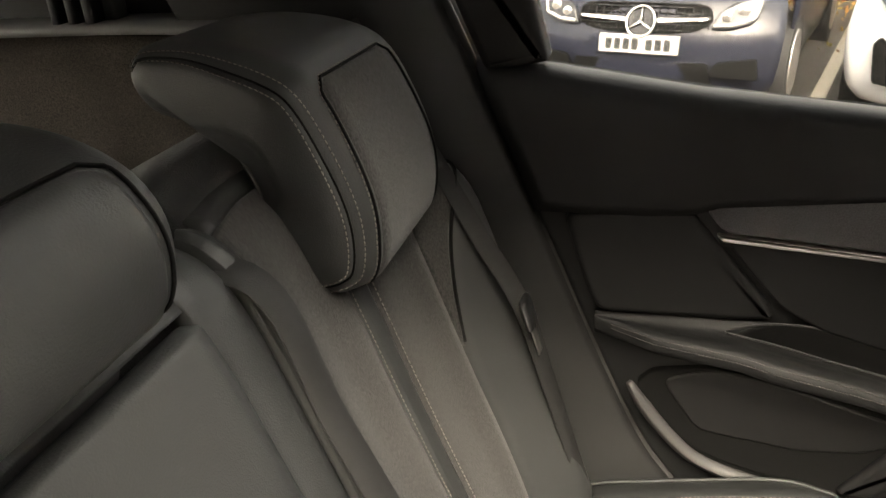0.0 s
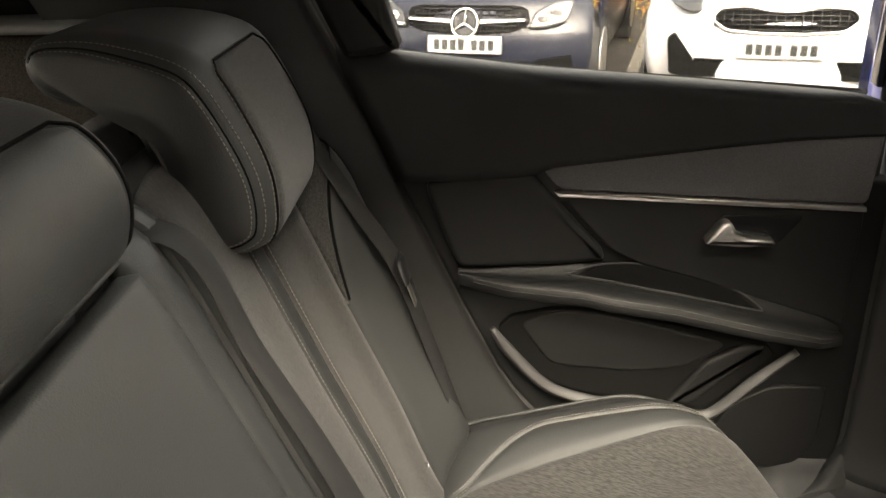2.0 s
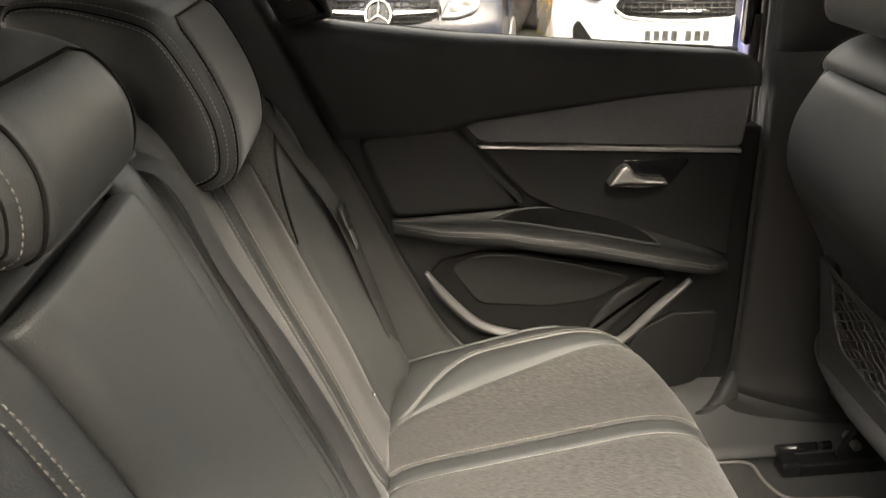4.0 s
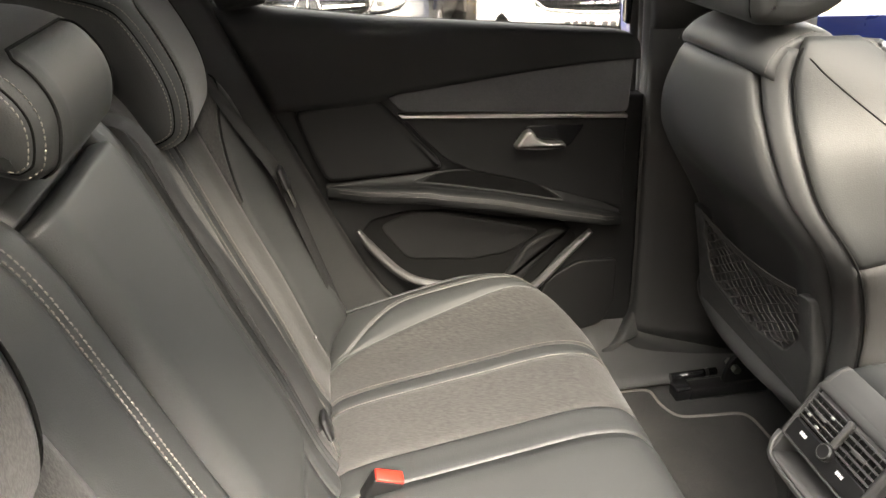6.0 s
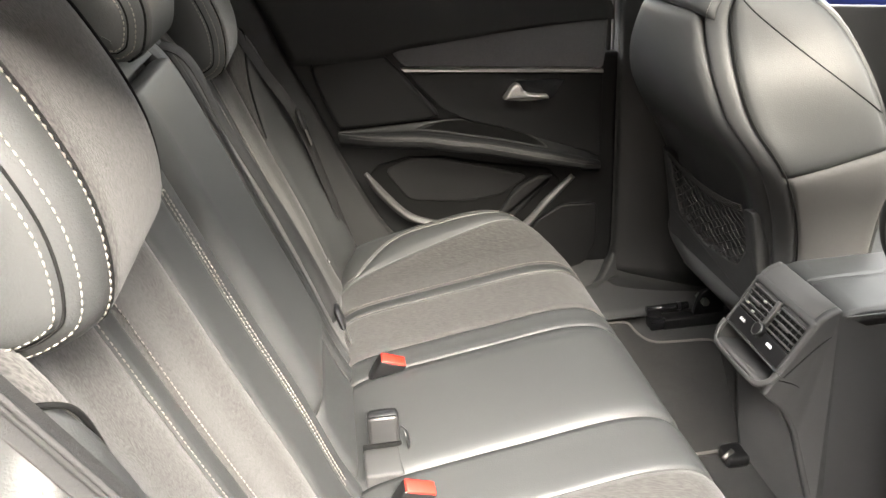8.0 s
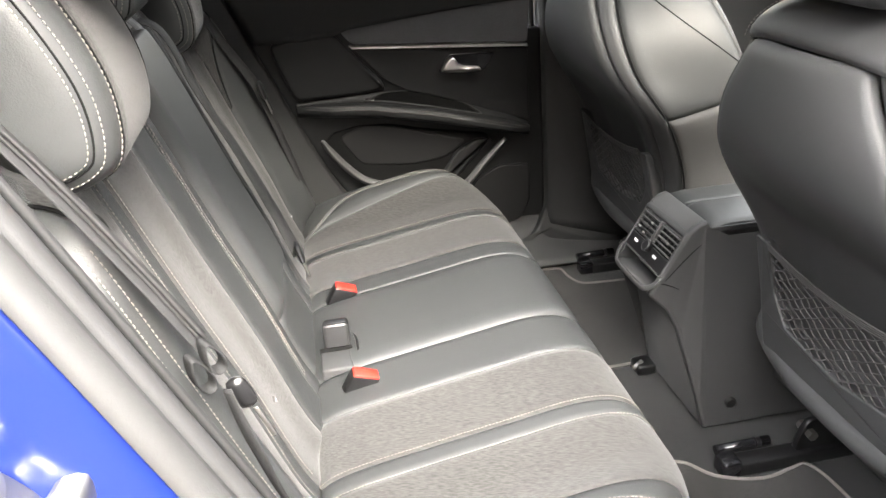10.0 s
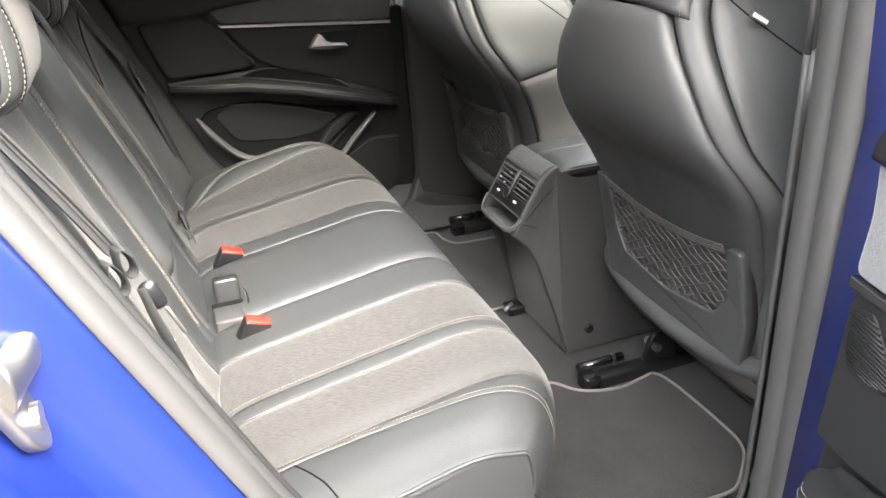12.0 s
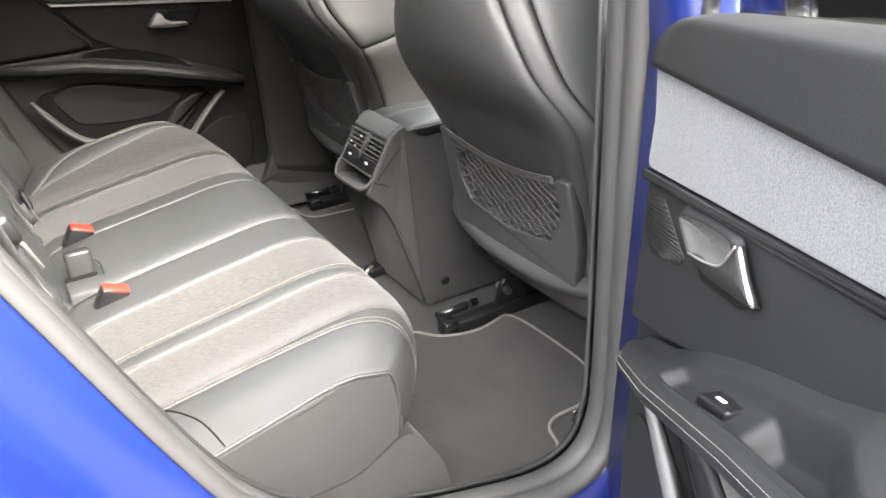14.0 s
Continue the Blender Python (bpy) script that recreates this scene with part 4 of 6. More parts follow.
        mid_v = P(0.310, 1.038, 0.0095)
        nb = len(blade)
        faces = [(i, (i + 1) % nb, 2 * nb) for i in range(nb)] + [(i, (i + 1) % nb, nb + (i + 1) % nb, nb + i) for i in range(nb)] + [tuple(range(nb, 2 * nb))]
        mesh_part("release_lever", top_v + low_v + [mid_v], faces, LEVER_GREY, d, "satin metal release lever")
        for line in ([(0.301, 1.069, 0.0135), (0.287, 1.050, 0.0141), (0.272, 1.032, 0.0143)], [(0.386, 1.024, 0.0111), (0.352, 1.031, 0.0118), (0.328, 1.040, 0.0121), (0.316, 1.056, 0.0128), (0.307, 1.070, 0.0133)]):
            mesh_part("lever_edge", *sweep([P(*q) for q in spline(line, 14)], circle(0.0013, 8), (0, 0, 1)), CHROME, d, "bright chrome edge of the lever")
    if side < 0:
        tw = mesh_part("tweeter", *plate(soften([(0.500, 1.040), (0.466, 1.052), (0.407, 1.004), (0.415, 0.993), (0.486, 0.975), (0.499, 1.000)], 0.008), P, -0.01, 0.003, 0.002), PLASTIC, d, "ribbed tweeter grille")
        for k in range(15):
            z = 0.986 + 0.0040 * k
            x0, x1 = np.interp(z, (0.985, 0.998, 1.005, 1.050), (0.445, 0.414, 0.412, 0.462)), np.interp(z, (0.98, 1.0, 1.04, 1.05), (0.480, 0.494, 0.494, 0.475))
            mesh_part("rib", *fix(sweep([(x0, 0.7185, z + 0.002), (x1, 0.7185, z - 0.003)], circle(0.0011, 6), (0, 0, 1))), PLASTIC, tw)
    # map pocket with its bright rim
    rim = spline([(-0.078, 0.884), (-0.052, 0.842), (-0.005, 0.786), (0.035, 0.757), (0.10, 0.737), (0.20, 0.718), (0.272, 0.708), (0.305, 0.726), (0.352, 0.778), (0.412, 0.836)], 50)
    mesh_part("pocket_rim", *fix(sweep([(p[0], 0.700, p[1]) for p in rim], band(0.020, 0.022), (0, 1, 0), scale=list(np.interp(np.linspace(0, 1, 50), (0, 0.1, 0.9, 1), (0.5, 1, 1, 0.7))))), BEZEL, d, "satin grey pocket rim")
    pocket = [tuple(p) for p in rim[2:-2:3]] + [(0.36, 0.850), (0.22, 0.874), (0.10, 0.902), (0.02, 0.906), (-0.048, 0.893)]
    # flush black sheet stands for the shade inside the pocket
    mesh_part("pocket_back", *plate(soften(pocket, 0.01), P, -0.03, 0.001, 0.002), SEAM_AND_SHADE, d)
    # one cloth on both doors: grey where lit, near-black on the shaded left
    mesh_part("pocket_cloth", *plate(soften([(-0.035, 0.882), (0.025, 0.905), (0.10, 0.900), (0.24, 0.860), (0.31, 0.838), (0.245, 0.795), (0.16, 0.785), (0.02, 0.800)], 0.02), P, -0.01, 0.004, 0.004), FELT if side < 0 else PLASTIC, d, "dark cloth speaker panel")
    mesh_part("pocket_wedge", *plate(soften([(0.215, 0.722), (0.262, 0.722), (0.372, 0.836), (0.33, 0.840), (0.275, 0.810)], 0.012), P, 0.0, 0.012, 0.008), PLASTIC, d)
    mesh_part("front_field", *plate(soften([(0.300, 0.650), (0.330, 0.715), (0.395, 0.752), (0.486, 0.748), (0.487, 0.64), (0.46, 0.585), (0.40, 0.570)], 0.014), P, -0.02, 0.0, 0.004), PLASTIC, d)
    # window frame and pane
    mesh_part("rear_frame", *fix(plate(soften([(-0.205, 1.325), (-0.225, 1.40), (-0.255, 1.575), (-0.400, 1.575), (-0.345, 1.45), (-0.285, 1.31)], 0.006), lambda a, b, h: (a, 0.735 - h, b), -0.05, 0.0, 0.010)), PLASTIC, d, "black window frame")
    mesh_part("front_frame", *fix(sweep([(0.490, 0.775, 1.25), (0.478, 0.760, 1.42), (0.455, 0.735, 1.575)], [(-0.010, -0.012), (0.010, -0.012), (0.010, 0.012), (-0.010, 0.012)], (0, 1, 0))), GLOSS, d)
    mesh_part("top_frame", *fix(sweep([(-0.40, 0.735, 1.575), (0.0, 0.735, 1.590), (0.455, 0.735, 1.575)], [(-0.02, -0.02), (0.02, -0.02), (0.02, 0.02), (-0.02, 0.02)])), GLOSS, d)
    mesh_part("sill_seal", *fix(sweep([(x, 0.792, sill(x) - 0.016) for x in np.linspace(-0.21, 0.48, 20)], band(0.008, 0.010))), RUBBER, d)
    g = mesh_part("pane", *fix(shell(lambda u, v: (-0.24 + 0.72 * u - 0.03 * v, 0.790 - 0.05 * v, 1.20 + 0.385 * v), np.linspace(0, 1, 8), np.linspace(0, 1, 8), 0.004)), GLASS, d)
    g.visible_shadow = False
    # outer skin and edge
    skin = [q for q in low if q[1] < 1.22]
    mesh_part("outer_skin", *plate(skin, lambda a, b, h: put(a, 0.80 + h, b), -0.03, 0.095, 0.03), BLUE, d, "glossy blue outer skin")
    mesh_part("edge_seal", *fix(sweep([(p[0], 0.765, p[1]) for p in edge_offset(-0.018) if p[1] < 1.3], circle(0.009, 8), (0, 1, 0))), RUBBER, d)
    return d


rear_door(1, 0, "closed rear car door with black trim, grey cloth and chrome lever")
rear_door(-1, 69, "open rear car door with grey felt insert and chrome lever")

# ---- front seats ----
def front_seat(yc, inner, label):
    """inner: +1 when the middle of the car lies towards +y."""
    s = thing("front_seat", (0.75, yc, 0.455), label, "car seat", "front seats")
    curve = lambda rows: (lambda c: (lambda z: float(np.interp(z, c[:, 0], c[:, 1]))))(spline(rows, 80))
    # by height: the back's depth, half the panel's width, the widest half width, how far forward the side reaches
    xb = curve([(0.66, 0.640), (0.72, 0.626), (0.80, 0.616), (0.88, 0.604), (0.95, 0.578), (1.02, 0.540), (1.06, 0.515), (1.11, 0.486), (1.18, 0.469), (1.25, 0.470), (1.29, 0.482), (1.33, 0.510)])
    half = curve([(0.66, 0.185), (0.72, 0.193), (0.80, 0.198), (0.88, 0.206), (0.95, 0.222), (1.02, 0.240), (1.06, 0.232), (1.11, 0.203), (1.18, 0.167), (1.25, 0.122), (1.29, 0.104), (1.33, 0.085)])
    wide = curve([(0.66, 0.225), (0.75, 0.238), (0.85, 0.246), (0.93, 0.258), (1.02, 0.286), (1.10, 0.276), (1.18, 0.252), (1.25, 0.212), (1.29, 0.170), (1.33, 0.115)])
    reach = curve([(0.66, 0.800), (0.80, 0.795), (0.93, 0.785), (1.03, 0.770), (1.12, 0.738), (1.20, 0.705), (1.27, 0.665), (1.33, 0.600)])
    hollow = lambda z: 0.030 * smoothstep(1.08, 0.98, z) * smoothstep(0.72, 0.84, z)

    def on_back(dy, z, lift=0.0):
        """A point of the rear face: padded, sunk for the knees below the shoulders."""
        u = min(1.0, abs(dy) / half(z))
        return xb(z) + 0.012 * u ** 4 - 0.014 * smoothstep(1.05, 1.15, z) * (1 - u * u) + hollow(z) * smoothstep(0.95, 0.45, u) - lift, yc + dy, z

    def side_at(k, q, z):
        """The flank: q from the rear seam to the front of the bolster."""
        a = half(z) + 0.034
        y = a + (max(wide(z), a + 0.004) - a) * math.sin(q * math.pi / 2)
        x0 = xb(z) + 0.042
        return x0 + (reach(z) - x0) * q, yc + k * y, z

    joint = lambda q: 1.020 + 0.045 * q
    zs = np.linspace(0.70, 1.272, 64)
    mesh_part("back_panel", *shell(lambda u, z: on_back(u * half(z), z, 0.004), np.linspace(-1, 1, 31), zs, 0.02, dip=0.010, width=0.009, dip_v=0.008, out=-1), LEATHER_DARK, s, "smooth black back panel sunk for the knees")
    roll_edge = lambda k, u, z: (xb(z) + 0.012 + 0.030 * u ** 1.5, yc + k * (half(z) + 0.034 * u), z)
    for k in (-1, 1):
        mesh_part("edge_roll", *shell(lambda u, z: roll_edge(k, u, z), np.linspace(0, 1, 9), np.linspace(0.68, 1.30, 60), 0.015, dip=0.006, width=0.006, out=-k), LEATHER_DARK, s, "padded leather edge roll")
        mesh_part("upper_flank", *shell(lambda q, v: side_at(k, q, joint(q) + 0.001 + (1.314 - joint(q)) * v), np.linspace(0, 1, 14), np.linspace(0, 1, 32), 0.015, dip=0.004, width=0.005, dip_v=0.0025, out=-k), LEATHER, s, "black leather upper flank")
        mesh_part("lower_flank", *shell(lambda q, v: side_at(k, q, 0.665 + (joint(q) - 0.666) * v), np.linspace(0, 1, 14), np.linspace(0, 1, 26), 0.015, dip=0.004, width=0.005, dip_v=0.0025, out=-k), SEAT_CLOTH, s, "plain dark grey cloth lower flank")
        mesh_part("seam", *sweep([roll_edge(k, 1.04, z) for z in np.linspace(0.70, 1.30, 60)], circle(0.0016, 6), (1, 0, 0)), SEAM_AND_SHADE, s)
        mesh_part("seam", *sweep([side_at(k, q, z) for q, z in zip(np.linspace(0.12, 0.97, 24), 1.288 - 0.166 * np.linspace(0, 1, 24) ** 1.15)], circle(0.0011, 6), (0, 1, 0)), SEAM_AND_SHADE, s)
        mesh_part("wing", *shell(lambda u, z: (reach(z) + 0.035 * math.sin(u * math.pi * 0.75) - 0.075 * smoothstep(0.5, 1.0, u), yc + k * (wide(z) - 0.16 * u * wide(z) / 0.28), z), np.linspace(0, 1, 12), np.linspace(0.70, 1.30, 32), 0.012, out=-k), LEATHER, s, "leather bolster of the backrest")
    mesh_part("insert", *shell(lambda u, z: (reach(z) - 0.052, yc + 0.46 * wide(z) * (2 * u - 1), z), np.linspace(0, 1, 10), np.linspace(0.70, 1.30, 24), 0.012, out=1), FABRIC, s, "grey melange fabric insert")
    # rolled top over the panel
    def top_roll(u, v):
        w = 0.142 - 0.030 * v
        a = v * math.pi * 0.62
        return 0.464 + 0.085 * (1 - math.cos(a)) + 0.022 * abs(2 * u - 1) ** 3, yc + w * (2 * u - 1), 1.272 + 0.054 * math.sin(a) - 0.012 * abs(2 * u - 1) ** 3
    mesh_part("top_roll", *shell(top_roll, np.linspace(0, 1, 22), np.linspace(0, 1, 16), 0.02, dip=0.006, width=0.008, dip_v=0.005, out=-1), LEATHER_DARK, s, "padded leather top roll")
    for k in (-1, 1):
        mesh_part("stitching", *stitches([tuple(np.array(top_roll(0.5 + k * 0.475, v)) + np.array((-0.001, 0, 0.001))) for v in np.linspace(0, 0.8, 20)], 0.0055, 0.0038, up=(-0.6, 0, 0.8)), THREAD_DIM, s, kind="stuff")
    # net pocket: a leather surround and knotted strings
    around = [(-0.196, 0.932), (-0.197, 0.80), (-0.186, 0.712), (0.186, 0.712), (0.197, 0.80), (0.196, 0.932), (0.160, 0.926), (0.156, 0.835), (0.125, 0.788), (0.0, 0.772), (-0.125, 0.788), (-0.156, 0.835), (-0.160, 0.926)]
    flat_back = lambda a, z, lift: (xb(z) + 0.010 - lift - 0.004 * (1 - (a / 0.2) ** 2), yc + a, z)
    mesh_part("pocket_surround", *plate(soften(around, 0.012), lambda a, b, h: flat_back(a, b, 0.012 + h), -0.022, 0.005, 0.004), LEATHER_DARK, s, "leather surround of the net pocket")
    low_z = lambda a: float(np.interp(abs(a), (0.0, 0.125, 0.156), (0.772, 0.788, 0.835)))
    top_z = lambda a: 0.918 - 0.020 * (1 - (a / 0.158) ** 2)
    strings = []
    for k in range(-17, 18):
        for sl in (1, -1):
            pts = []
            for q in np.linspace(0, 1, 49):
                z = 0.765 + 0.155 * q
                a = k * 0.0300 + sl * (q - 0.5) * 0.250 + 0.0011 * math.sin(q * 52 + k)
                if abs(a) < 0.158 and low_z(a) < z < top_z(a):
                    pts.append(flat_back(a, z, 0.014 + 0.0012 * math.sin(q * 41 + 2 * k)))
            if len(pts) > 1:
                strings.append(sweep(pts, circle(0.0013, 5), (1, 0, 0)))
    net = mesh_part("pocket_net", *merge(*strings), NETTING, s, "knotted grey-black elastic net", kind="stuff")
    for o in (0.0, 0.004, 0.008, 0.012):
        mesh_part("net_hem", *sweep([flat_back(a, top_z(a) + o, 0.017) for a in np.linspace(-0.160, 0.160, 24)], circle(0.0019, 6), (1, 0, 0)), NETTING, net)
    # rolled lower edge, hanging flap, under-tray, cushion
    roll = spline([(0.672, yc - 0.240, 0.762), (0.640, yc - 0.212, 0.722), (0.622, yc - 0.11, 0.704), (0.618, yc, 0.700), (0.622, yc + 0.11, 0.704), (0.640, yc + 0.212, 0.722), (0.672, yc + 0.240, 0.762)], 40)
    mesh_part("lower_roll", *sweep([(x + 0.012, y, z) for x, y, z in roll], [(1.0 * a, 1.25 * b) for a, b in circle(0.021, 14)], (1, 0, 0)), LEATHER_DARK, s)
    mesh_part("lower_flap", *shell(lambda u, v: (0.640 + 0.035 * v + 0.05 * abs(2 * u - 1) ** 6, yc + 0.232 * (2 * u - 1), 0.705 - 0.090 * v + 0.03 * abs(2 * u - 1) ** 4 * (1 - v)), np.linspace(0, 1, 16), np.linspace(0, 1, 8), 0.01, dip_v=0.004, width=0.008, out=1), SEAT_CLOTH, s, "dark grey flap under the backrest")
    mesh_part("under_tray", *shell(lambda u, v: (0.68 + 0.24 * v, yc + 0.225 * (2 * u - 1) * (1 - 0.1 * v), 0.612 - 0.05 * v), np.linspace(0, 1, 12), np.linspace(0, 1, 8), 0.012), SATIN, s, "black under-tray")
    mesh_part("seat_cushion", *shell(lambda u, v: (0.72 + 0.48 * v, yc - 0.25 + 0.5 * u, 0.735 + 0.03 * v + 0.05 * (2 * abs(u - 0.5)) ** 4 - 0.10 * max(0, v - 0.85) ** 1 * 4), np.linspace(0, 1, 16), np.linspace(0, 1, 14), 0.12, out=-1), LEATHER, s)
    # head restraint of the seat: a padded block with a corner seam on each side
    hp = spline([(0.462, 1.338), (0.455, 1.40), (0.462, 1.48), (0.490, 1.525), (0.545, 1.53), (0.600, 1.50), (0.612, 1.43), (0.600, 1.36), (0.55, 1.330), (0.50, 1.326)], 40, True)
    rows = []
    for t in np.concatenate([np.linspace(-1, -0.75, 8), np.linspace(-0.5, 0.5, 3), np.linspace(0.75, 1, 8)]):
        e = 0.128 * (1 - abs(t))
        rows.append((yc + 0.128 * t, inset(hp, 0.03 - math.sqrt(max(0, 0.0009 - (0.03 - e) ** 2)) if e < 0.03 else 0)))
    m = len(hp)
    v = [(p[0], y, p[1]) for y, q in rows for p in q]
    f = [(i * m + j, i * m + (j + 1) % m, (i + 1) * m + (j + 1) % m, (i + 1) * m + j) for i in range(len(rows) - 1) for j in range(m)]
    f += [tuple(range(m)), tuple((len(rows) - 1) * m + j for j in range(m))]
    head = mesh_part("head_cushion", v, f, LEATHER, s, "black leather head cushion")
    for k in (-1, 1):
        mesh_part("seam", *sweep([(p[0], yc + k * 0.108, p[1]) for p in inset(hp, 0.003)[:14]], circle(0.0018, 6), (0, 1, 0)), SEAM_AND_SHADE, head)
    # runners on the floor
    for o, x0 in ((-0.190 * inner, 0.60 if yc > 0 else 0.80), (0.165 * inner, 0.70 if yc > 0 else 0.565)):
        r = mesh_part("runner", *box((x0 + 0.010, yc + o - 0.018, 0.452), (1.10, yc + o + 0.018, 0.482), 0.004), SATIN, s, "black steel seat runner")
        mesh_part("end_cap", *box((x0 - 0.012, yc + o - 0.020, 0.454), (x0 + 0.025, yc + o + 0.020, 0.489), 0.005), GLOSS, r)
        mesh_part("slide_rod", *sweep([(x0 - 0.013, yc + o + 0.016, 0.497), (x0 + 0.095, yc + o + 0.016, 0.499)], circle(0.009, 12)), GLOSS, r)
        mesh_part("rod_band", *sweep([(x0 + 0.067, yc + o + 0.016, 0.4985), (x0 + 0.075, yc + o + 0.016, 0.4987)], circle(0.0105, 12)), SATIN, r, smooth=False)
        mesh_part("bracket", *plate(soften([(0.700, 0.480), (0.708, 0.520), (0.722, 0.548), (0.765, 0.548), (0.785, 0.480)], 0.012), lambda a, b, h: (a, yc + o + h, b), -0.007, 0.007, 0.003), SATIN, s)
        mesh_part("bolt", *sweep([(0.725, yc + o - 0.020, 0.520), (0.725, yc + o + 0.020, 0.520)], circle(0.010, 6)), STEEL, s, smooth=False)
    return s


front_seat(0.40, -1, "black leather front seat with a net pocket")
front_seat(-0.40, 1, "black leather front seat with a net pocket")

airbag_tag = thing("airbag_tag", (0.56, -0.62, 1.265), "small white woven airbag tag on the seat flank", "tag")
tag_at = Matrix.Translation((0.558, -0.592, 1.262)) @ Matrix.Rotation(radians(31), 4, "Y") @ Matrix.Rotation(radians(-12), 4, "Z")
cloth = mesh_part("tag_cloth", *box((-0.014, -0.002, -0.0042), (0.014, 0.002, 0.0042), 0.001, tag_at), LEVER_GREY, airbag_tag)
for k in range(6):
    mesh_part("letter_bar", *box((-0.0115 + 0.004 * k, -0.0024, -0.0024), (-0.0085 + 0.004 * k, -0.0015, 0.0024), 0.0, tag_at), WHITE_MARK, cloth, smooth=False)

# ---- centre console ----
console = thing("centre_console", (0.8, 0.01, 0.455), "black centre console with rear air vents and a padded lid", "centre console")
C = 0.006
lower = [(1.35, 0.866), (1.45, 0.46), (0.585, 0.46), (0.565, 0.54), (0.528, 0.68), (0.508, 0.722), (0.486, 0.742), (0.470, 0.758)]
hood = [(0.4905, 0.7960), (0.5395, 0.8800), (0.555, 0.8915), (0.570, 0.8960), (0.5755, 0.8920), (0.577, 0.866)]
swell = lambda b: 0.042 * smoothstep(0.76, 0.48, b)
# the middle has the open tray under the vents, the cheeks close it on both sides
middle = soften(lower[:-1] + [(0.4715, 0.7605), (0.478, 0.7660), (0.530, 0.752), (0.534, 0.786), (0.500, 0.7945)] + hood[1:], 0.004)
mesh_part("housing", *plate(middle, lambda a, b, h: (a, C + h * (1 + swell(b) / 0.072), b), -0.072, 0.072, 0.0), PLASTIC_GREY, console)
for sgn in (1, -1):
    mesh_part("cheek", *plate(soften(lower + [(0.4745, 0.7680)] + hood, 0.005), lambda a, b, h: (a, C + sgn * (h + swell(b)), b), 0.0715, 0.0835, 0.0055), PLASTIC_GREY, console)
    mesh_part("side_seam", *sweep([(x, C + sgn * (0.0838 + swell(z)), z) for x, z in spline([(0.579, 0.866), (0.540, 0.832), (0.498, 0.787)], 12)], circle(0.0011, 6), (0, 1, 0)), SEAM_AND_SHADE, console)
    mesh_part("side_seam", *sweep([(x, C + sgn * (0.0838 + swell(z)), z) for x, z in spline([(0.490, 0.783), (0.520, 0.770), (0.544, 0.748), (0.560, 0.708), (0.572, 0.650)], 20)], circle(0.0011, 6), (0, 1, 0)), SEAM_AND_SHADE, console)
mesh_part("lid_gap", *box((0.578, C - 0.082, 0.860), (0.96, C + 0.082, 0.872), 0.0), SEAM_AND_SHADE, console, "dark gap under the lid", smooth=False)
lid = mesh_part("lid", *shell(lambda u, v: (0.579 + 0.40 * v, C + 0.0855 * (2 * u - 1), 0.8925 + 0.006 * math.cos((2 * u - 1) * 1.4) - 0.003 * math.exp(-((2 * u - 1.1) / 0.03) ** 2)), np.linspace(0, 1, 60), np.linspace(0, 1, 16), 0.026, dip=0.005, width=0.005, dip_v=0.004, out=-1), LEATHER, console, "padded black leather lid")
mesh_part("lid_piping", *sweep([(0.580 + 0.39 * t, C - 0.0862, 0.8845) for t in np.linspace(0, 1, 12)], circle(0.0018, 6), (0, 0, 1)), LEATHER, lid)
mesh_part("plug", *sweep([(0.639, C - 0.110, 0.514), (0.639, C - 0.1275, 0.514), (0.639, C - 0.1285, 0.514)], circle(0.011, 20), (0, 0, 1), scale=[1.0, 1.0, 0.8]), SATIN, console, "round black plug low on the console side")
clip = mesh_part("floor_clip", *box((0.540, 0.085, 0.453), (0.584, 0.130, 0.478), 0.006), SATIN, console, "black clip at the foot of the console")
mesh_part("clip_pin", *sweep([(0.532, 0.095, 0.472), (0.556, 0.105, 0.480)], circle(0.005, 8)), STEEL, clip)
# rear face, leaning back
FACE = Matrix.Translation((0.507, C, 0.817)) @ Matrix.Rotation(radians(30.2), 4, "Y")
PF = lambda a, b, h: tuple(FACE @ Vector((-h, a, b)))
outer = np.array(soften([(-0.0825, -0.031), (-0.0825, 0.070), (0.0825, 0.070), (0.0825, -0.031)], 0.010, 6))
inner = np.array(soften([(-0.0755, -0.027), (-0.0755, 0.0555), (0.0755, 0.0555), (0.0755, -0.027)], 0.006, 6))
FRAME_U, FRAME_H = (0.0, 0.12, 0.35, 0.7, 0.9, 1.0), (-0.006, 0.001, 0.0055, 0.0075, 0.0065, -0.006)

def bezel(u, v):
    k = int(round(v * len(outer))) % len(outer)
    w = float(np.interp(u, FRAME_U, (0.0, 0.02, 0.22, 0.75, 0.97, 1.0)))
    p = outer[k] * (1 - w) + inner[k] * w
    return PF(p[0], p[1], float(np.interp(u, FRAME_U, FRAME_H)))


